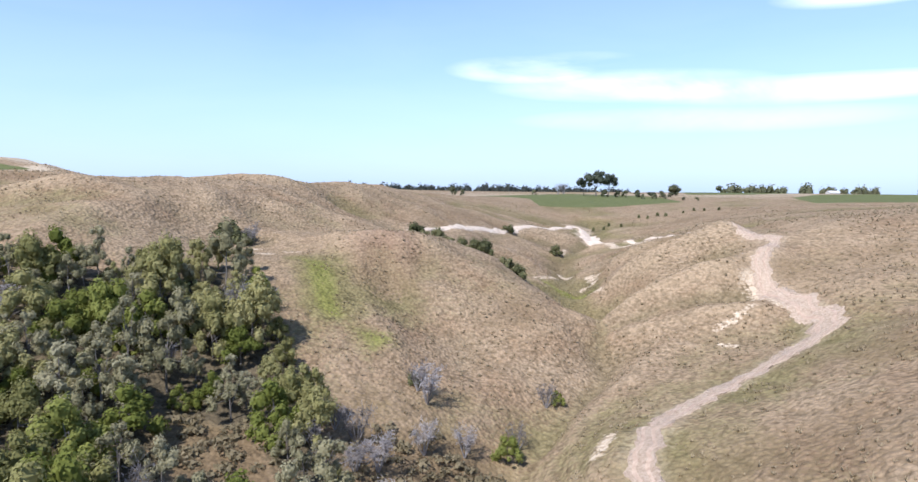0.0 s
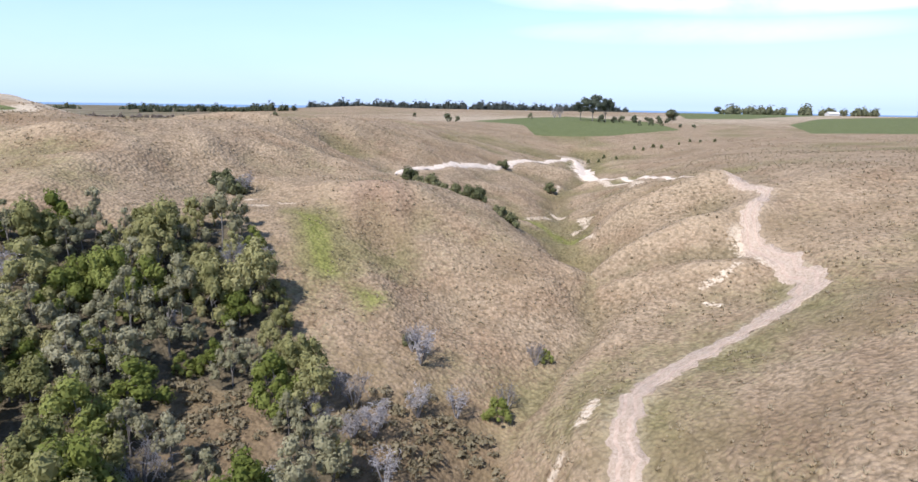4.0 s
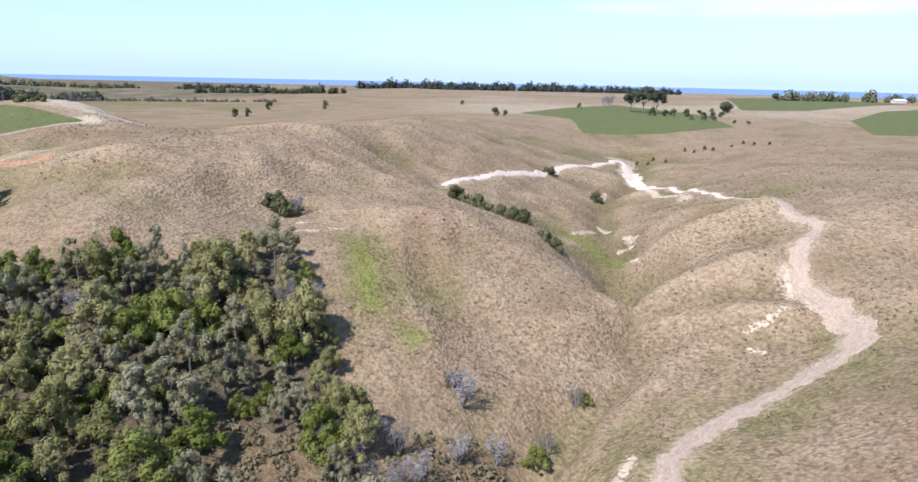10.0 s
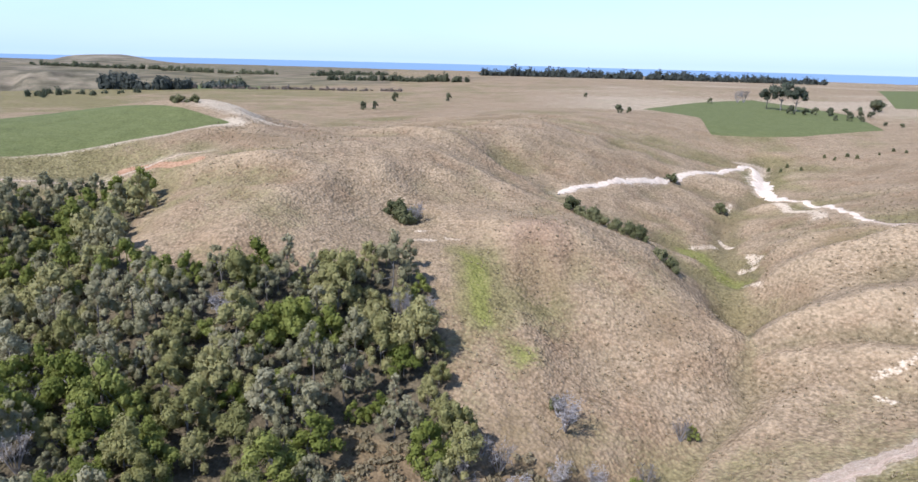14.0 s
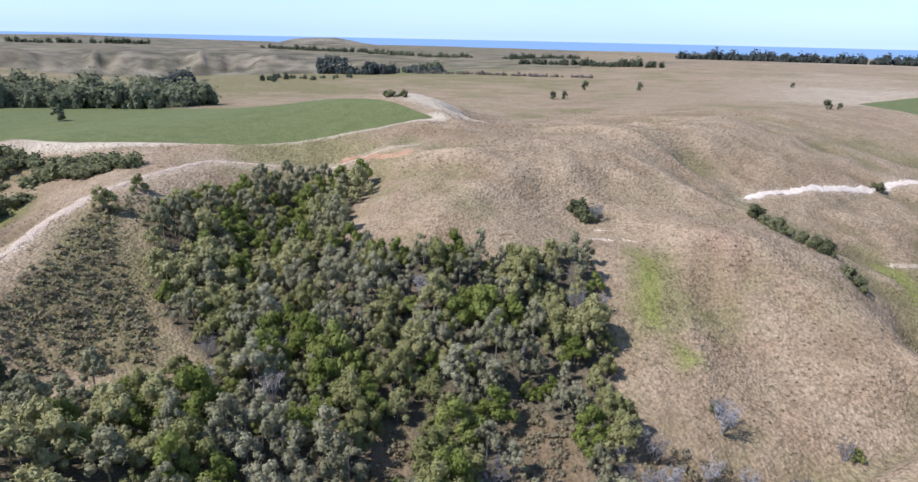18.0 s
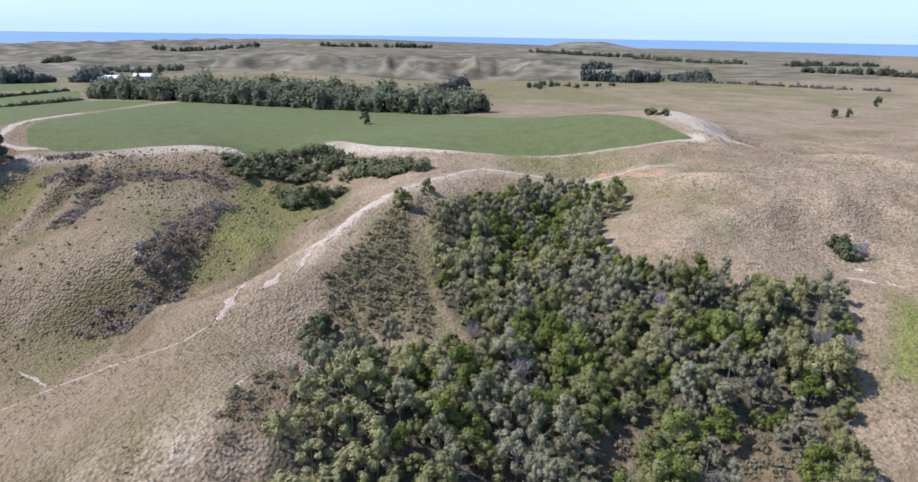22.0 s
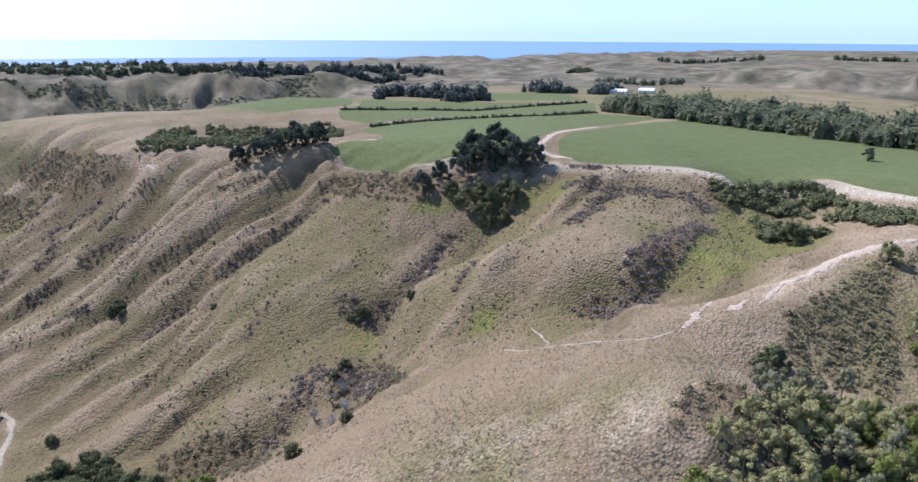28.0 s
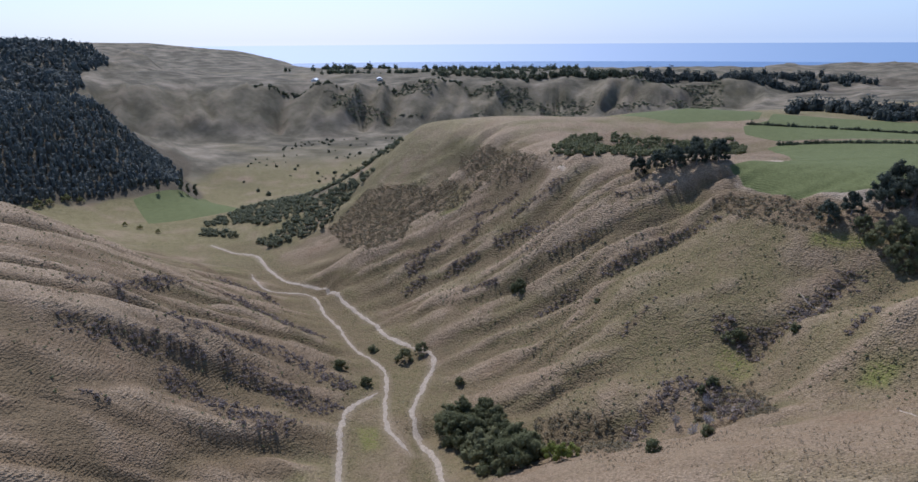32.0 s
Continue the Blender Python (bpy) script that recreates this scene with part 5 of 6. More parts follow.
def bare_kind(name, seed, height, spread_r, label, twigs=150):
    """A dead shrub: forking grey limbs with a haze of fine twigs."""
    rng = random.Random(seed)
    V, F = [], []
    V2, F2 = [], []
    for i in range(7):
        a = math.tau * i / 7 + rng.random()
        tip = (math.cos(a) * spread_r * (0.3 + 0.6 * rng.random()), math.sin(a) * spread_r * (0.3 + 0.6 * rng.random()), height * (0.6 + 0.4 * rng.random()))
        mid = tuple(0.5 * t + rng.gauss(0, 0.15) for t in tip)
        limb(V, F, (0, 0, -0.3), mid, 0.09, 0.06, 5)
        limb(V, F, mid, tip, 0.06, 0.02, 4)
        for k in range(twigs // 7):
            s = rng.random()
            st = Vector(mid).lerp(Vector(tip), s)
            d = Vector((rng.gauss(0, 1), rng.gauss(0, 1), rng.gauss(0.5, 0.8))).normalized()
            en = st + d * (0.5 + 0.7 * rng.random()) * height * 0.26
            o = len(V2)
            w = d.orthogonal().normalized() * 0.035
            V2 += [tuple(st + w), tuple(st - w), tuple(en)]
            F2.append((o, o + 1, o + 2))
            for _ in range(3):
                s2 = st.lerp(en, 0.3 + 0.7 * rng.random())
                e2 = s2 + Vector((rng.gauss(0, 1), rng.gauss(0, 1), rng.gauss(0.4, 1))).normalized() * height * 0.13
                o = len(V2)
                w2 = (e2 - s2).orthogonal().normalized() * 0.045
                V2 += [tuple(s2 + w2), tuple(s2 - w2), tuple(e2)]
                F2.append((o, o + 1, o + 2))
    root = new(name)
    root.location = (0, 0, -900)
    part("trunk", raw_mesh("trunk", V, F, M_DEAD), root)
    part("twig_haze", raw_mesh("twig_haze", V2, F2, M_DEAD), root)
    return tagged(root, label, "shrub")


def plant(kind, x, y, size=1.0, turn=None, group="", sink=0.0, label="", high=1.0):
    t = RND.random() * 360 if turn is None else turn
    m4 = pose(x, y, ground(x, y) - sink, 0, 0, t) @ Matrix.Diagonal((size, size, size * high, 1))
    ob = copy_thing(kind, Matrix())
    ob.matrix_basis = m4
    return tagged(ob, label, "", group)


RND = random.Random(11)
PATTERNS = []
BUSH_KINDS = [tree_kind("bush_tree", 20 + i, M_BUSH, 5.8, (2.0, 2.5, 2.9, 2.2)[i], (19, 22, 26, 19)[i], 0.68, 0.135, 95, low=0.3, label="olive-green native tree in a dense gully bush", dome=(0.9, 0.7, 0.8, 1.0)[i]) for i in range(4)]
GREY_KINDS = [tree_kind("bush_tree", 40 + i, M_GREY, 6.6, (1.5, 2.0, 2.4)[i], (15, 18, 21)[i], 0.56, 0.115, 85, low=0.4, label="grey-leaved native tree with pale thin stems", dome=0.9) for i in range(3)]
BRIGHT_KINDS = [tree_kind("bush_tree", 50 + i, M_BRIGHT, 5.0, 2.5, 19, 0.72, 0.15, 95, low=0.25, label="bright green broad-leaved tree in the bush") for i in range(2)]
DARK_KINDS = [tree_kind("conifer", 60 + i, M_PINE, 13, 5.8, 48, 1.2, 0.30, 62, low=0.2, label="large dark green conifer at a field edge", trunk_r=0.45) for i in range(2)]
DARKBUSH_KINDS = [tree_kind("bush_tree", 64 + i, M_GREENSCRUB, 6.2, 2.9, 24, 0.8, 0.19, 75, low=0.2, label="dark green rounded tree on a steep bank") for i in range(2)]
SHRUB_KINDS = [tree_kind("shrub", 70 + i, M_GREENSCRUB, 2.4, 1.7, 9, 0.75, 0.2, 70, low=0.15, label="dark green rounded shrub on dry grass", trunk_r=0.07) for i in range(2)]
DEAD_KINDS = [bare_kind("dead_shrub", 80 + i, 4.2, 2.3, "leafless grey shrub on a dry slope") for i in range(2)]
PADDOCK_KINDS = [tree_kind("paddock_tree", 90 + i, M_FARWOOD, 7.5, 2.8, 12, 1.3, 0.4, 46, low=0.3, label="single dark tree standing in open pasture", trunk_r=0.2) for i in range(2)]
UMBRELLA = tree_kind("old_pine", 95, M_PINE, 15, 6.5, 20, 1.7, 0.5, 46, low=0.62, label="old spreading pine with a bare trunk", trunk_r=0.4, dome=0.4)
POPLAR = tree_kind("poplar", 96, M_FARWOOD, 14, 1.5, 16, 1.1, 0.4, 60, low=0.2, label="tall narrow poplar on the valley flat", trunk_r=0.2, dome=0.5)
PATTERNS = [POPLAR] + DARKBUSH_KINDS + BUSH_KINDS + GREY_KINDS + BRIGHT_KINDS + DARK_KINDS + SHRUB_KINDS + DEAD_KINDS + PADDOCK_KINDS + [UMBRELLA]


def scatter(polys, gap, keep, tries, seed, avoid=(), mask=None):
    """Points in plan outlines, no closer than gap, kept where keep() says so."""
    rng = random.Random(seed)
    cells, pts = {}, []
    xs = [p[0] for q in polys for p in q]
    ys = [p[1] for q in polys for p in q]
    X = np.array([rng.uniform(min(xs), max(xs)) for _ in range(tries)])
    Y = np.array([rng.uniform(min(ys), max(ys)) for _ in range(tries)])
    D = np.full(tries, -1e9)
    for q in polys:
        D = np.maximum(D, inside(X, Y, q))
    for q in avoid:
        D = np.minimum(D, -inside(X, Y, q))
    ok_ = D >= 0
    X, Y, D = X[ok_], Y[ok_], D[ok_]
    if mask is not None:
        ok_ = mask(X, Y)
        X, Y, D = X[ok_], Y[ok_], D[ok_]
    for x, y, d in zip(X.tolist(), Y.tolist(), D.tolist()):
        if not keep(x, y, d):
            continue
        c = (int(x // gap), int(y // gap))
        if any((x - px) ** 2 + (y - py) ** 2 < gap * gap for i in (-1, 0, 1) for j in (-1, 0, 1) for px, py in cells.get((c[0] + i, c[1] + j), ())):
            continue
        cells.setdefault(c, []).append((x, y))
        pts.append((x, y, d))
    return pts


def stuff(name, pts, templates, material, label, category, size=(0.7, 1.3), seed=0, sink=0.05, high=(0.8, 1.2)):
    """Countless plants joined into one mesh."""
    rng = random.Random(seed)
    VV, FF, o = [], [], 0
    for p in pts:
        V, F = templates[rng.randrange(len(templates))]
        s, h_, a = rng.uniform(*size), rng.uniform(*high), rng.random() * math.tau
        c, n = math.cos(a) * s, math.sin(a) * s
        z = ground(p[0], p[1]) - sink
        VV.append(np.stack([V[:, 0] * c - V[:, 1] * n + p[0], V[:, 0] * n + V[:, 1] * c + p[1], V[:, 2] * s * h_ + z], 1))
        FF += [tuple(i + o for i in f) for f in F]
        o += len(V)
    q = raw_mesh(name, np.concatenate(VV).tolist(), FF, material)
    return tagged(new(name, q), label, category, kind="stuff")


def low_clump(seed, r, h_, leaf, per, clumps=3, core=0.7):
    rng = random.Random(seed)
    C = [(rng.gauss(0, r * 0.45), rng.gauss(0, r * 0.45), h_ * (0.25 + 0.3 * rng.random())) for _ in range(clumps)]
    V, F = leafy(rng, C, [r * (0.5 + 0.4 * rng.random()) for _ in C], leaf, per, core=core, squash=h_ / r * 0.8, tris=True)
    return np.array(V), F


def lean_crown(seed, height, spread_r, clumps, clump_r, leaf, per):
    """A crown on a short stem, for growth that is joined into one mesh."""
    rng = random.Random(seed)
    C, R = [], []
    for i in range(clumps):
        a, u = i * 2.399963 + rng.random(), (i + 0.5) / clumps
        rad = spread_r * math.sqrt(u) * (0.7 + 0.4 * rng.random())
        C.append((rad * math.cos(a), rad * math.sin(a), max(height * 0.3, height - clump_r - height * 0.55 * (rad / spread_r) ** 2 - rng.random() * height * 0.2)))
        R.append(clump_r * (0.6 + 0.8 * rng.random()))
    V, F = billows(rng, C, R, leaf, per)
    limb(V, F, (0, 0, -0.5), (0, 0, height * 0.7), 0.14, 0.05, 5)
    return np.array(V), F


# the gully bush
bush_pts = scatter([BUSH], 2.75, lambda x, y, d: d > 0.6, 26000, 5, CLEARINGS)
bush_pts.sort(key=lambda p: math.hypot(p[0] + 35, p[1] - 55))
rest_pts = []
for i, (x, y, d) in enumerate(bush_pts):
    n_grey = noise.noise((x * 0.045, y * 0.045, 3.0)) + 0.30 * RND.uniform(-1, 1)
    n_bright = noise.noise((x * 0.06 + 9, y * 0.06, 7.0)) + 0.25 * RND.uniform(-1, 1)
    if RND.random() < 0.10 + 0.75 * max(0, n_bright):
        kind = RND.choice(BRIGHT_KINDS)
    elif n_grey > 0.02:
        kind = RND.choice(GREY_KINDS)
    else:
        kind = RND.choice(BUSH_KINDS)
    if i % 14 == 8:
        kind = RND.choice(DEAD_KINDS)
    if i < 300:
        plant(kind, x, y, (0.58 + 0.72 * RND.random() ** 1.4) * (0.8 if d < 2.5 else 1.0), group="gully bush trees", high=RND.uniform(0.85, 1.3))
    else:
        rest_pts.append((x, y, 2 if kind in BRIGHT_KINDS else 1 if kind in GREY_KINDS or kind in DEAD_KINDS else 0))
LEAN = [(M_BUSH, "olive-green", [lean_crown(600 + i, 5.6, 2.3, 13, 0.75, 0.18, 58) for i in range(4)]), (M_GREY, "grey-leaved", [lean_crown(620 + i, 6.4, 1.8, 12, 0.62, 0.155, 55) for i in range(3)]),
        (M_BRIGHT, "bright green", [lean_crown(640 + i, 5.0, 2.2, 12, 0.75, 0.18, 58) for i in range(2)])]
for k, (material, word, crowns) in enumerate(LEAN):
    mine = [p[:2] for p in rest_pts if p[2] == k]
    stuff("bush_canopy", mine, crowns, material, "dense %s native trees filling a gully" % word, "bush", (0.65, 1.2), 6 + k, 0.05, (0.8, 1.3))

# ---- single shrubs and trees by the front gully ----
for x, y, s in ((-39.8, 118.2, 1.25), (-41.5, 119.6, 1.1), (-38, 120, 0.9)):
    plant(SHRUB_KINDS[0], x, y, s, group="shrubs in the saddle")
plant(DEAD_KINDS[1], -37.2, 119, 0.85)
for x, y, s in ((11, 122, 0.95), (9, 124, 0.8), (5, 129, 1.1), (3, 131, 1.0), (-4, 135, 1.15), (-2, 134, 1.0), (-9, 140, 1.05), (-7, 138, 0.9), (0.5, 132.5, 0.9), (28.1, 191, 1.1)):
    plant(RND.choice(SHRUB_KINDS), x, y, s, group="shrubs along the gully lip")
for x, y, s in ((-3.4, 75.3, 1.05), (-4.6, 77.2, 0.7), (11.1, 81, 0.7), (0.9, 69, 0.75), (-3.3, 67, 0.8), (-10, 65.5, 0.9), (-12.5, 67, 0.75), (-7.5, 62, 0.95), (-9.5, 60.5, 0.8), (6.8, 72.4, 0.75), (-14, 63, 0.7), (-6, 57, 0.8)):
    plant(RND.choice(DEAD_KINDS), x, y, s, group="dead shrubs in the gully")
plant(BRIGHT_KINDS[0], 5.6, 70.2, 0.62, label="bright green shrub beside dead grey shrubs")
plant(SHRUB_KINDS[1], -5.0, 78.5, 0.6)
plant(BRIGHT_KINDS[1], 12.6, 82, 0.35, label="small yellow-green bush in a gully")
plant(SHRUB_KINDS[0], 15, 205, 1.0)

# ---- conifers and bush at the field edge ----
for x, y, s in ((-204, -32, 0.92), (-203, -24, 0.98), (-203, -15, 1.0), (-204, -8, 0.85), (-209, -20, 1.0), (-210, -28, 0.9), (-199, -46, 0.6), (-201, -40, 0.62)):
    plant(RND.choice(DARK_KINDS), x, y, s, group="conifers on the field edge", sink=0.4)
for x, y, s in ((-191, -31, 1.2), (-189, -23, 1.3), (-190, -15, 1.25), (-193, -26, 1.2), (-193, -18, 1.2), (-186, -27, 0.95), (-185, -19, 1.0), (-195, -36, 0.9), (-183, -23, 0.7)):
    plant(RND.choice(DARKBUSH_KINDS), x, y, s, group="bush trees under the conifers")
for x, y, s in ((-236, -122, 0.62), (-235, -114, 0.72), (-234, -106, 0.76), (-235, -98, 0.7), (-237, -90, 0.78), (-240, -110, 0.7), (-241, -100, 0.75), (-241, -92, 0.7)):
    plant(RND.choice(DARK_KINDS), x, y, s, group="conifers on the ridge", sink=0.4)

# ---- valley trees ----
for x, y, s in ((-138, -174, 1.0), (-145, -171, 0.85)):
    plant(DARKBUSH_KINDS[1], x, y, s, group="pair of trees by the valley road")
for i in range(3):
    plant(SHRUB_KINDS[i % 2], -188 + 2.2 * i, -152 + 1.0 * i, 1.7, group="shrubs on the long slope", high=1.2)
for x, y, s in ((-100, -56, 0.9), (-83, -63, 1.1), (-116, -186, 1.5), (-113, -171, 1.2), (-140.6, -192, 1.2), (-150, -46, 0.8), (-153, -61, 1.2), (-151, -63, 1.0), (-129.6, -143, 1.0), (-172, -112, 0.7), (-131, -62, 1.0), (-127, -64, 0.8)):
    plant(RND.choice(SHRUB_KINDS), x, y, s, group="shrubs in the west gully")
for x, y in ((-112, -66), (-118, -63), (-110, -58), (-104, -60), (-122, -61)):
    plant(RND.choice(DEAD_KINDS), x, y, 0.75, group="dead shrubs in the west gully")
thicket = [(-88, -92), (-96, -98), (-112, -118), (-118, -132), (-108, -136), (-98, -124), (-86, -106), (-80, -94)]
for x, y, d in scatter([thicket], 4.2, lambda x, y, d: True, 900, 31):
    plant(RND.choice(DARKBUSH_KINDS), x, y, RND.uniform(1.0, 1.6), group="thicket on the valley floor", label="dark olive-green tree in a valley thicket")
for x, y, s in ((-84, -84, 0.9), (-87, -88, 0.95), (-90, -84, 0.7)):
    plant(BRIGHT_KINDS[0], x, y, s * 1.0, group="thicket on the valley floor")
plant(DARKBUSH_KINDS[0], -80.5, 24, 1.1, label="dark rounded tree on a scrubby bank", high=0.85)
plant(BUSH_KINDS[0], -82.5, 25, 0.8)
plant(BUSH_KINDS[1], -107.5, 58.5, 0.85, label="dark tree beside a crest track")
plant(BUSH_KINDS[3], -113, 69, 0.7)
plant(DARKBUSH_KINDS[1], -141, 54, 1.1, label="rounded dark tree in a green hollow")

for x, y in ((-276, -545), (-300, -549), (-308, -552), (-318, -556)):
    plant(POPLAR, x, y, RND.uniform(0.85, 1.1), group="poplars on the valley flat")
for x, y, s in ((-181, -545, 1.3), (-190, -546, 1.1), (-203, -548, 1.3), (-211, -545, 1.0), (-207, -480, 0.7), (-210, -466, 0.8), (-213, -450, 0.7)):
    plant(BUSH_KINDS[2], x, y, s, group="round trees on the valley flat", high=0.8)
# ---- pasture trees ----
plant(PADDOCK_KINDS[0], -225, 119.7, 0.72, label="single dark tree in a green crop field")
for x, y, s in ((-147, 423, 1.2), (-136, 340, 1.0), (-131, 344, 0.9), (-113, 431, 1.1), (-30, 520, 0.7), (-3, 341, 0.95), (2, 345, 0.7)):
    plant(RND.choice(PADDOCK_KINDS), x, y, s * 0.6, group="scattered pasture trees", high=1.25)
for x, y, s in ((87, 425, 1.1), (93, 416, 0.95), (81, 434, 0.8)):
    plant(UMBRELLA, x, y, s, group="old pines by the crop field")
for x, y, s in ((87, 400, 0.7), (94, 397, 0.55), (99, 399, 0.6), (105, 395, 0.65), (102, 372, 0.4), (108, 370, 0.42), (113, 369, 0.45), (118, 352, 0.3), (123, 346, 0.32), (110, 412, 0.45), (118, 415, 0.45), (126, 418, 0.5), (137, 430, 1.15), (140, 432, 0.9), (112, 385, 0.5), (118, 388, 0.55), (124, 392, 0.5)):
    plant(RND.choice(PADDOCK_KINDS), x, y, s, group="bushes behind the crop field")
for x, y, s in ((51.7, 256, 1.0), (54, 248, 0.85), (57, 253, 0.9), (60, 246, 0.8), (71, 263, 0.9), (73, 258, 0.8), (78, 262, 0.9), (80, 258, 0.9), (95, 270, 0.8), (97, 264, 0.7), (102, 262, 0.75), (88, 262, 0.6)):
    plant(SHRUB_KINDS[1], x, y, s * 0.42, group="small shrubs in a shallow gully", high=1.5)
plant(PADDOCK_KINDS[0], 53, 471, 0.55)
for x, y in ((73, 492), (77, 493)):
    plant(DEAD_KINDS[0], x, y, 1.5, label="windswept half-bare tree at a field corner", high=1.2)
plant(PADDOCK_KINDS[1], 283, 730, 1.3)
for x, y, s in ((-118, 168, 0.28), (-121, 166, 0.3), (-124, 167, 0.25)):
    plant(SHRUB_KINDS[0], x, y, s * 3.2, group="shrubs on the pale mound")

# ---- joined growth ----
SCRUB = [low_clump(200 + i, 1.0, 0.8, 0.28, 18, 3, 0.4) for i in range(4)]
FAR_TREE = [low_clump(250 + i, 3.4, 7.0, 1.3, 11, 4) for i in range(4)]
WOOD = [low_clump(240 + i, 3.4, 7.5, 0.9, 34, 6) for i in range(4)]


def tuft(seed):
    rng = random.Random(seed)
    V, F = [], []
    for i in range(6):
        a = rng.random() * math.tau
        d = Vector((math.cos(a), math.sin(a), 0))
        s = Vector((-d.y, d.x, 0)) * 0.09
        o = len(V)
        p = d * 0.08 * rng.random()
        V += [tuple(p + s), tuple(p - s), tuple(p + d * (0.18 + 0.2 * rng.random()) + Vector((0, 0, 0.22 + 0.2 * rng.random())))]
        F.append((o, o + 1, o + 2))
    return np.array(V), F


TUFT = [tuft(260 + i) for i in range(4)]


def clear_of_tracks(x, y, gap=3.2):
    a, b = np.array([x]), np.array([y])
    return all(near_line(a, b, l_)[0] > gap for l_ in (MAIN_TRACK, WHITE_TRACK, RIDGE_TRACK))


pts = scatter(SCRUB_AREAS, 1.35, lambda x, y, d: noise.noise((x * 0.16, y * 0.16, 1)) > -0.4 and clear_of_tracks(x, y, 1.6), 90000, 41, CLEARINGS[:0])
stuff("bracken_scrub", pts, SCRUB, M_BRACKEN, "dark brown bracken and low scrub on banks", "scrub", (0.55, 1.15), 42)
WEST = [(-226, -90), (-204, -34), (-200, 10), (-188, 50), (-150, 78), (-118, 40), (-108, 0), (-122, -40), (-100, -70), (-116, -100), (-150, -130), (-178, -190), (-215, -280), (-300, -330), (-330, -280), (-290, -220), (-245, -160)]
SOUTH = [(-64, -160), (-110, -168), (-140, -220), (-170, -300), (-150, -390), (-80, -400), (-30, -300), (-20, -190)]


def streaky(x, y):
    """Where brown scrub grows along banks and creases."""
    return scrub_near(x, y) + 0.35 * fbm(x, y, 4, 2) > 0.42


LOW_SCRUB = [low_clump(210 + i, 1.25, 0.66, 0.34, 20, 2, 0.35) for i in range(4)]
pts = scatter([WEST, SOUTH], 1.25, lambda x, y, d: True, 150000, 43, mask=streaky)
stuff("rib_scrub", pts, LOW_SCRUB, M_SCRUB, "purple-brown scrub in streaks down a slope", "scrub", (0.5, 1.25), 44)
pts = scatter([WEST, HOLLOW], 1.7, lambda x, y, d: True, 60000, 45, mask=lambda x, y: fbm(x + 300, y, 60, 3) + 0.5 * fbm(x, y, 7, 2) > 0.02)
stuff("green_fern", pts, [low_clump(220 + i, 0.6, 0.4, 0.2, 9, 1) for i in range(3)], M_FERN, "low green fern and grass clumps on a slope", "fern", (0.5, 1.2), 46)
pts = scatter([WEST, SOUTH], 1.9, lambda x, y, d: noise.noise((x * 0.07, y * 0.07, 4)) + 0.7 * noise.noise((x * 0.3, y * 0.3, 4)) > -0.05, 60000, 53)
stuff("slope_tufts", pts, [low_clump(225 + i, 0.55, 0.42, 0.2, 9, 1) for i in range(3)], M_GREENSCRUB, "small dark tufts dotted over a green-brown slope", "scrub", (0.4, 1.35), 54)
HEDGE = [[(-181, 46), (-178, 64), (-165, 74), (-147, 77), (-128, 82), (-129, 76), (-148, 69), (-160, 65), (-170, 59), (-174, 46)], [(-164, 54), (-152, 61), (-143, 62), (-141, 54), (-150, 49)]]
pts = scatter(HEDGE, 2.0, lambda x, y, d: noise.noise((x * 0.08, y * 0.08, 5)) > -0.5, 12000, 47)
stuff("hollow_bushes", pts, [low_clump(300 + i, 1.5, 2.0, 0.4, 40, 4) for i in range(3)], M_GREENSCRUB, "line of dark green bushes under a field edge", "bushes", (0.75, 1.45), 48)
BACK = [[(-250, -150), (-262, -176), (-312, -186), (-334, -166), (-338, -134), (-352, -110), (-330, -98), (-296, -96), (-262, -100), (-250, -126)]]
pts = scatter(BACK, 2.8, lambda x, y, d: noise.noise((x * 0.05, y * 0.05, 5)) > -0.35, 14000, 49)
stuff("ridge_back_bushes", pts, [low_clump(310 + i, 1.7, 2.0, 0.5, 20, 3) for i in range(3)], M_GREENSCRUB, "olive bushes on a slope behind a ridge", "bushes", (0.7, 1.3), 50)
LOWER = [[(-256, -455), (-300, -470), (-386, -489), (-420, -470), (-400, -400), (-332, -326), (-295, -344), (-253, -330), (-228, -352), (-240, -392), (-231, -427)]]
pts = scatter(LOWER, 3.2, lambda x, y, d: noise.noise((x * 0.03, y * 0.03, 5)) > -0.3, 22000, 51)
stuff("valley_bush", pts, [low_clump(320 + i, 2.2, 2.8, 0.6, 16, 3) for i in range(3)], M_FARWOOD, "dark bush on the lower valley slopes", "bush", (0.6, 1.2), 52)

# fern and young bracken between the crest track and the bush
pts = scatter([SCRUB_AREAS[3], [(-112, 66), (-106, 60), (-98, 62), (-106, 72)]], 0.85, lambda x, y, d: noise.noise((x * 0.2, y * 0.2, 8)) > -0.35 and clear_of_tracks(x, y, 1.8), 40000, 55)
stuff("bank_fern", pts, [low_clump(230 + i, 0.62, 0.5, 0.2, 10, 1, 0.5) for i in range(4)], M_FERN, "yellow-green fern covering a bank below a crest", "fern", (0.5, 1.3), 56)

# tussock over the near grass, thinner with distance
pts = []
rng = random.Random(61)
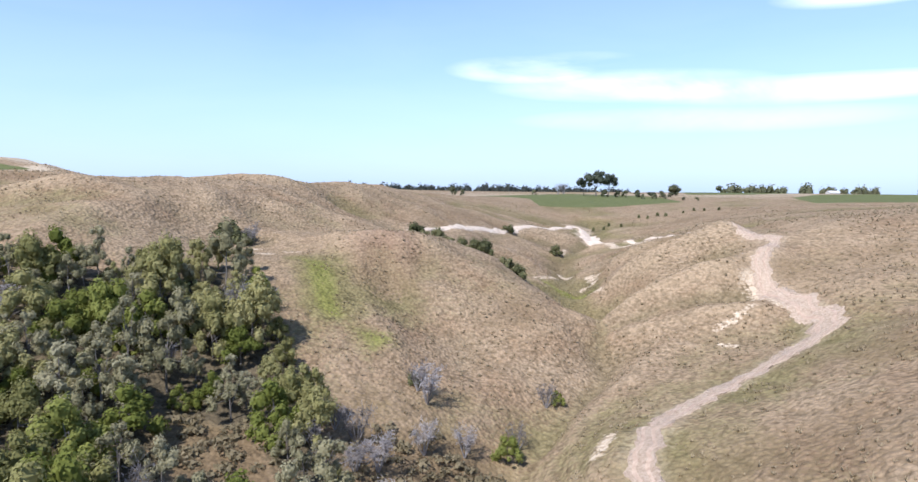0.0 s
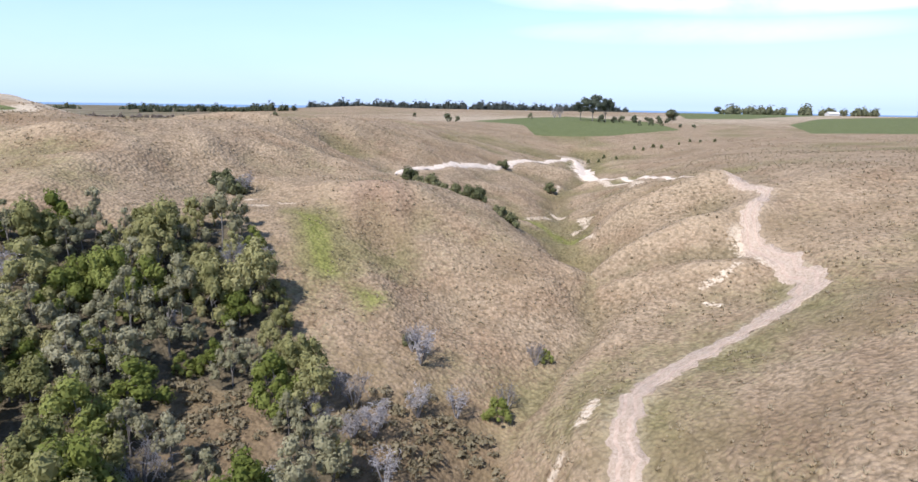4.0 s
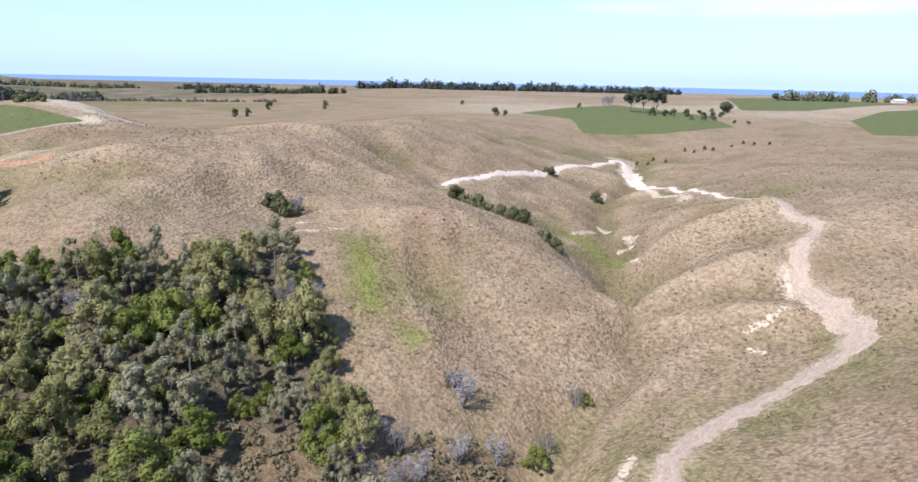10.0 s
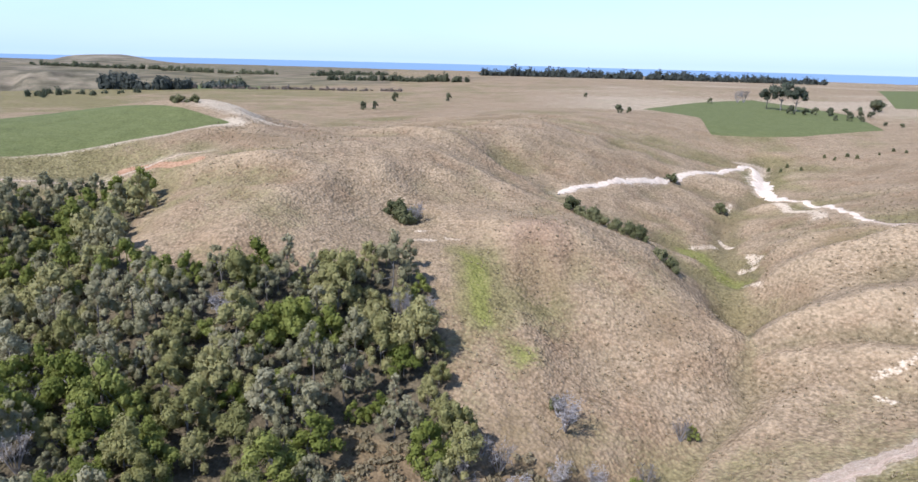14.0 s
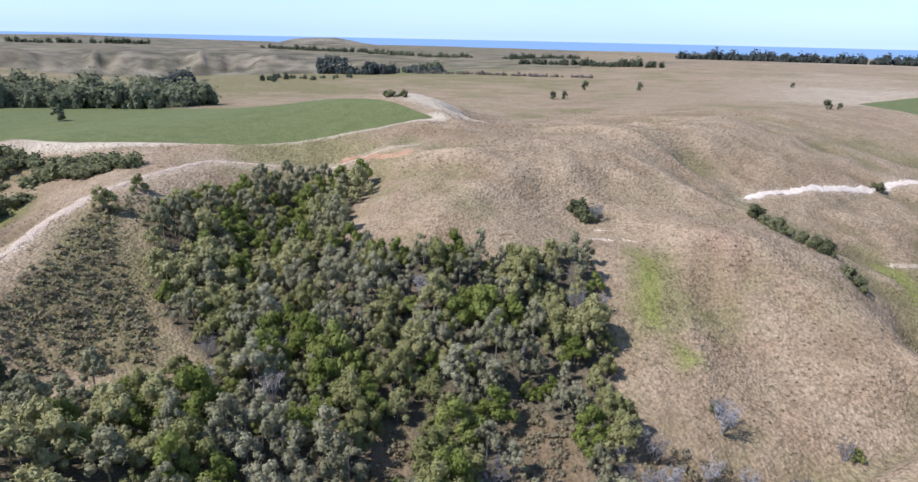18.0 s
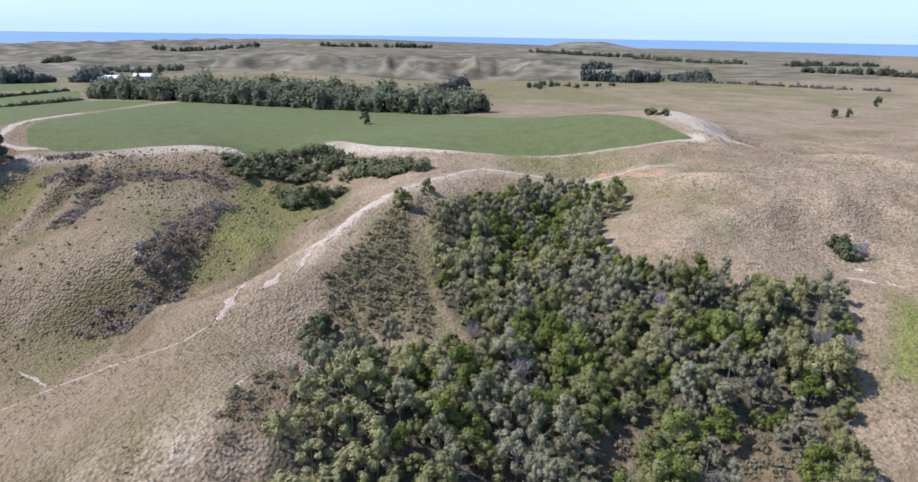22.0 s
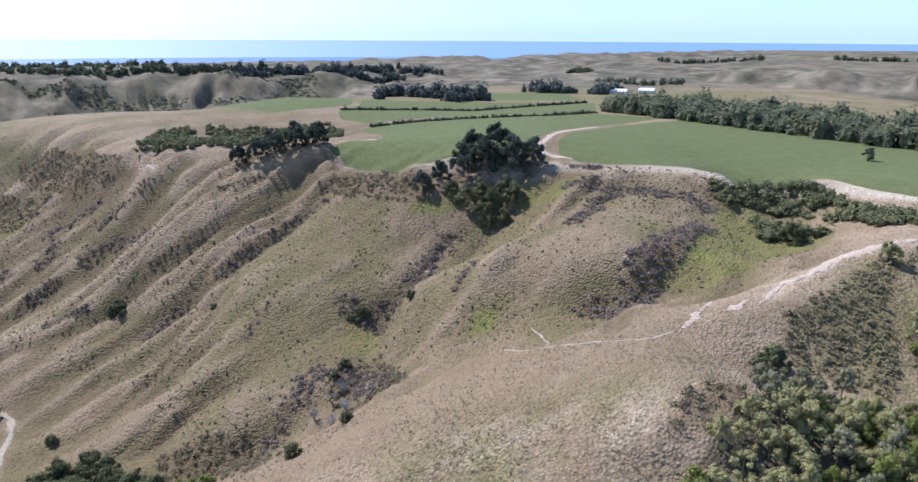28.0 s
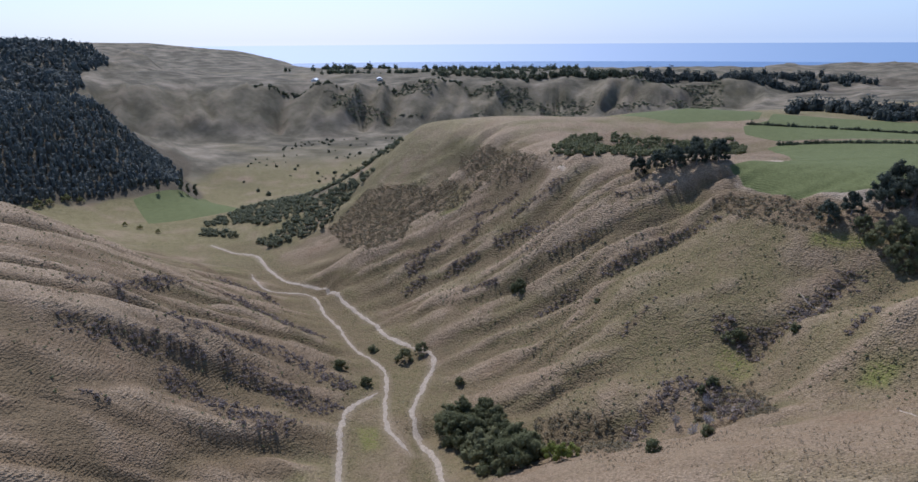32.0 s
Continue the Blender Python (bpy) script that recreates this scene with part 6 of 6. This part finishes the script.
for i in range(120000):
    a, r_ = rng.uniform(-38, 162), 45 + 260 * rng.random() ** 0.9
    x, y = CX - r_ * math.sin(radians(a)), CY + r_ * math.cos(radians(a))
    if noise.noise((x * 0.05, y * 0.05, 6)) + 0.6 * noise.noise((x * 0.3, y * 0.3, 1)) > 0.05:
        pts.append((x, y))
P2 = np.array(pts)
ok = np.ones(len(P2), bool)
for poly in list(FIELDS.values())[:5] + [BUSH]:
    ok &= inside(P2[:, 0], P2[:, 1], poly) < -1
for line in (MAIN_TRACK, WHITE_TRACK, RIDGE_TRACK, VALLEY_ROAD, STREAM_TRACK, SIDE_TRACK):
    ok &= near_line(P2[:, 0], P2[:, 1], line) > 2.4
P2 = P2[ok][:22000]
stuff("tussock_grass", P2.tolist(), TUFT, M_TUSSOCK, "dry straw-coloured tussock over the hills", "grass", (0.5, 1.1), 62, 0.03)
DARK_TUFT = [low_clump(330 + i, 0.42, 0.3, 0.15, 9, 1) for i in range(3)]
pts = [p for p in scatter([[(20, 60), (120, 60), (150, 160), (70, 210), (30, 150), (18, 100)], [(-80, 110), (-20, 125), (-10, 200), (-60, 240), (-110, 170)], [(-20, 95), (14, 70), (20, 100), (-5, 118)]], 1.2, lambda x, y, d: noise.noise((x * 0.09, y * 0.09, 12)) + 0.8 * noise.noise((x * 0.4, y * 0.4, 2)) > 0.12, 60000, 63) if clear_of_tracks(p[0], p[1])]
stuff("rush_tufts", pts, DARK_TUFT, M_RUSH, "small dark rush tufts dotted over dry slopes", "grass", (0.25, 0.85), 64)

# ---- woods and shelter belts far off ----
WOODLAND = [[(-418, 56), (-352, 96), (-306, 124), (-272, 152), (-240, 172), (-250, 205), (-300, 212), (-370, 185), (-450, 135), (-470, 75)]]
pts = scatter(WOODLAND, 5.2, lambda x, y, d: True, 16000, 71)
stuff("woodland", pts, WOOD, M_FARWOOD, "dark green wood beyond a crop field", "wood", (0.55, 1.45), 72, 0.5, (0.6, 1.3))


def belt(name, line, gap, wide, size, label, seed, material=M_FARWOOD):
    """A row of trees, uneven in height and depth, broken here and there."""
    rng = random.Random(seed)
    pts = []
    for i, p in enumerate(smooth_line(line, gap)):
        if name != "pine_belt" and noise.noise((i * 0.16, seed * 3.7, 0)) < -0.30 and wide > 3:
            continue
        for _ in range(3 if wide > 6 else 1):
            pts.append((p.x + rng.gauss(0, wide * 0.4), p.y + rng.gauss(0, wide * 0.4)))
    return stuff(name, pts, FAR_TREE, material, label, "trees", size, seed, 0.5, (0.7, 1.35))


belt("pine_belt", [(-275, 1340), (-120, 1300), (40, 1270), (130, 1250)], 7, 18, (1.0, 2.0), "long dark pine belt on the skyline", 81, M_FARPINE_HAZE)
belt("pine_belt", [(150, 1270), (230, 1300), (330, 1330)], 8, 16, (0.8, 1.6), "dark pine belt on the skyline", 82, M_FARPINE_HAZE)
BELT_LABEL = "dark shelter belt across the plain"
belt("shelter_belt", [(-1082, 1072), (-950, 1051), (-839, 1026), (-772, 1038)], 8, 20, (0.5, 1.1), BELT_LABEL, 83)
belt("shelter_belt", [(-731, 983), (-633, 981), (-559, 1004)], 7, 16, (0.5, 1.1), BELT_LABEL, 84)
belt("shelter_belt", [(-543, 997), (-475, 993), (-457, 1060), (-400, 1090)], 7, 16, (0.5, 1.1), BELT_LABEL, 85)
belt("shelter_belt", [(-395, 867), (-325, 856), (-258, 817), (-180, 800)], 6, 15, (0.5, 1.1), BELT_LABEL, 86)
belt("shelter_belt", [(-412, 470), (-395, 478), (-378, 482), (-370, 506)], 3, 9, (0.8, 1.3), "thick clump of dark trees on the plain", 87, M_FARPINE_HAZE)
belt("shelter_belt", [(-476, 640), (-471, 683), (-443, 670), (-452, 727)], 9, 14, (0.7, 1.3), "scattered dark trees on the plain", 88)
belt("shelter_belt", [(-680, 772), (-636, 776)], 8, 8, (0.9, 1.4), "clump of dark trees on a cliff top", 89, M_FARPINE_HAZE)
belt("shelter_belt", [(-396, 312), (-388, 298), (-380, 284), (-376, 272)], 3, 7, (0.6, 1.0), "clump of dark trees on the plain", 90, M_FARPINE_HAZE)
belt("shelter_belt", [(-373, 362), (-372, 395), (-354, 402), (-352, 432)], 11, 16, (0.3, 0.65), "small grey-green trees on the plain", 91)
belt("shelter_belt", [(-389, 560), (-378, 572), (-386, 606), (-378, 616)], 10, 14, (0.6, 1.1), "row of round dark trees on the plain", 92, M_FARPINE_HAZE)
belt("gully_scrub", [(-382, 537), (-331, 571), (-272, 580), (-202, 584)], 4, 9, (0.25, 0.5), "line of low brown scrub along a ditch", 93, M_SCRUB)
belt("shelter_belt", [(-1240, 158), (-1217, 172), (-1195, 184)], 5, 12, (0.9, 1.5), "dark round grove on a headland", 94)
belt("shelter_belt", [(-972, 166), (-908, 180), (-841, 190), (-850, 218), (-876, 240)], 13, 24, (0.5, 1.2), "scattered garden trees round a farm", 95)
belt("shelter_belt", [(-652, 30), (-630, 54), (-610, 84), (-640, 110)], 6, 13, (0.9, 1.6), "tall dark pines round a farmyard", 96, M_FARPINE_HAZE)
belt("shelter_belt", [(-583, -104), (-566, -80), (-537, -51), (-520, -22)], 5, 9, (1.0, 1.55), "tall dark pine row beside green paddocks", 97, M_FARPINE_HAZE)
belt("shelter_belt", [(-500, -100), (-502, -60), (-506, -36)], 7, 7, (0.8, 1.15), "dark pine row beside green paddocks", 101, M_FARPINE_HAZE)
belt("shelter_belt", [(-1060, -810), (-1115, -761), (-1124, -698), (-1169, -640)], 5, 34, (0.7, 1.6), "dark trees along a terrace edge", 102)
belt("shelter_belt", [(-1169, -640), (-1205, -600), (-1210, -531), (-1252, -494)], 5, 34, (0.8, 1.8), "dark trees along a terrace edge", 103)
belt("shelter_belt", [(-1258, -474), (-1309, -412), (-1331, -336), (-1330, -250), (-1320, -180)], 5, 40, (0.9, 2.0), "tall dark trees along a terrace edge", 104, M_FARPINE_HAZE)
belt("shelter_belt", [(-1380, -330), (-1447, -287), (-1470, -188), (-1460, -120)], 6, 40, (0.9, 1.8), "dark pines along a terrace edge", 105, M_FARPINE_HAZE)
belt("shelter_belt", [(-720, -935), (-800, -880), (-900, -800), (-1000, -720)], 10, 12, (0.35, 0.9), "low trees along a terrace edge", 106)
belt("shelter_belt", [(-1500, -700), (-1380, -860), (-1240, -1000), (-1080, -1140)], 10, 30, (0.7, 1.5), "line of trees across a coastal flat", 107)
belt("shelter_belt", [(-1750, -900), (-1600, -1100), (-1450, -1300), (-1300, -1500)], 12, 40, (0.8, 1.8), "line of trees across a coastal flat", 108)
belt("shelter_belt", [(-1600, 420), (-1560, 520), (-1500, 600)], 14, 20, (0.8, 1.6), "dark trees on the coast hills", 109)
belt("shelter_belt", [(-1480, 760), (-1400, 860), (-1330, 960)], 14, 22, (0.8, 1.6), "dark trees on the coast hills", 110)
belt("shelter_belt", [(300, 760), (360, 780), (420, 790), (500, 800)], 9, 14, (0.6, 1.5), "ragged trees round a homestead", 111)
belt("shelter_belt", [(560, 800), (640, 780), (700, 760)], 11, 14, (0.6, 1.3), "ragged trees round a homestead", 112)
belt("shelter_belt", [(700, 900), (900, 860), (1100, 760)], 14, 14, (0.6, 1.4), "ragged trees along the skyline", 113)
belt("hedge", [(-405, 50), (-372, 6), (-352, -50), (-340, -84)], 1.1, 0.8, (0.22, 0.32), "low dark hedge between green paddocks", 98)
belt("hedge", [(-500, 60), (-470, 20), (-420, -60), (-400, -112)], 1.2, 0.8, (0.22, 0.32), "low dark hedge between green paddocks", 99)
FOREST = [[(-120, -556), (-161, -553), (-235, -552), (-305, -562), (-372, -655), (-352, -752), (-300, -740), (-160, -860), (-60, -760)]]
CONE = [low_clump(340 + i, 2.3, 6.5, 0.9, 7, 2, 0.75) for i in range(4)]
pts = scatter(FOREST, 3.7, lambda x, y, d: True, 40000, 73)
stuff("pine_forest", pts, CONE, M_PLANT_HAZE, "dark pine plantation covering a hill", "forest", (0.9, 1.35), 74, 0.5, (0.8, 1.2))
HILL_FOREST = [[(-290, -1000), (-347, -946), (-414, -972), (-469, -1015), (-509, -1103), (-606, -1181), (-640, -1262), (-660, -1420), (-500, -1560), (-250, -1500)]]
pts = scatter(HILL_FOREST, 8, lambda x, y, d: True, 12000, 75)
stuff("pine_forest", pts, CONE, M_PLANT_HAZE, "dark pine plantation on a far hill", "forest", (1.8, 2.8), 76, 0.5, (0.6, 0.9))
CLIFF_BUSH = [[(-1190, -300), (-1280, -330), (-1080, -620), (-870, -830), (-800, -870), (-760, -800), (-800, -740), (-880, -660), (-1090, -440)]]
pts = scatter(CLIFF_BUSH, 5, lambda x, y, d: noise.noise((x * 0.011, y * 0.011, 3)) > -0.05, 40000, 77)
stuff("cliff_bush", pts, LOW_SCRUB, M_FARWOOD, "bush on the face of a river terrace", "bush", (1.8, 4.2), 78, 0.6)
pts = scatter([[(-330, -420), (-420, -640), (-640, -760), (-760, -640), (-520, -440)]], 11, lambda x, y, d: noise.noise((x * 0.02, y * 0.02, 3)) + 0.6 * noise.noise((x * 0.07, y * 0.07, 1)) > 0.22, 20000, 79)
stuff("valley_trees", pts, FAR_TREE, M_FARWOOD, "scattered trees on the flat valley floor", "trees", (0.2, 0.6), 80, 0.4)


# ---- farm sheds ----
def shed(x, y, long, wide, high, turn, label):
    root = new("farm_shed")
    root.matrix_basis = pose(x, y, ground(x, y) - 0.3, 0, 0, turn)
    L2, W2 = long / 2, wide / 2

    def piece(name, verts, faces, material, parent, tag=""):
        q = raw_mesh(name, verts, faces, material)
        return part(name, q, parent, tag)

    box = [(sx * L2, sy * W2, z) for z in (0, high) for sy in (-1, 1) for sx in (-1, 1)]
    gable = [(-L2, 0, high + wide * 0.22), (L2, 0, high + wide * 0.22)]
    piece("wall", box + gable, [(0, 1, 5, 4), (2, 6, 7, 3), (0, 4, 8, 6, 2), (1, 3, 7, 9, 5)], M_WALL, root)
    for sy in (-1, 1):
        e_ = 0.5
        lo_, hi_ = (sy * (W2 + e_), high - 0.1), (0.0, high + wide * 0.22 + 0.12)
        v = [(sx * (L2 + e_), lo_[0], lo_[1] + dz) for dz in (0, 0.12) for sx in (-1, 1)] + [(sx * (L2 + e_), hi_[0], hi_[1] + dz) for dz in (0, 0.12) for sx in (-1, 1)]
        piece("roof", v, [(0, 1, 5, 4), (2, 6, 7, 3), (0, 2, 3, 1), (4, 5, 7, 6), (0, 4, 6, 2), (1, 3, 7, 5)], M_ROOF, root, "pale sheet-metal roof")
    d = piece("door", [(-1.8, -W2 - 0.06, 0), (1.8, -W2 - 0.06, 0), (1.8, -W2 - 0.06, 3), (-1.8, -W2 - 0.06, 3), (-1.8, -W2, 0), (1.8, -W2, 0), (1.8, -W2, 3), (-1.8, -W2, 3)],
              [(0, 1, 2, 3), (4, 7, 6, 5), (0, 4, 5, 1), (3, 2, 6, 7), (0, 3, 7, 4), (1, 5, 6, 2)], M_WALL, root)
    return tagged(root, label, "shed")


shed(-611, 108, 16, 9, 3.2, 60, "long pale farm shed among trees")
shed(-629, 139, 14, 9, 3.2, 60, "pale-roofed farm shed near dark trees")
shed(-870, -960, 40, 10, 3, 40, "long pale sheds on a river terrace")
shed(-960, -880, 24, 10, 3, 40, "long pale sheds on a river terrace")
shed(430, 770, 13, 8, 2.6, 10, "pale homestead among ragged trees")

# the patterns themselves are not part of the place
for kind in PATTERNS:
    for ob in list(kind.children_recursive) + [kind]:
        bpy.data.objects.remove(ob)
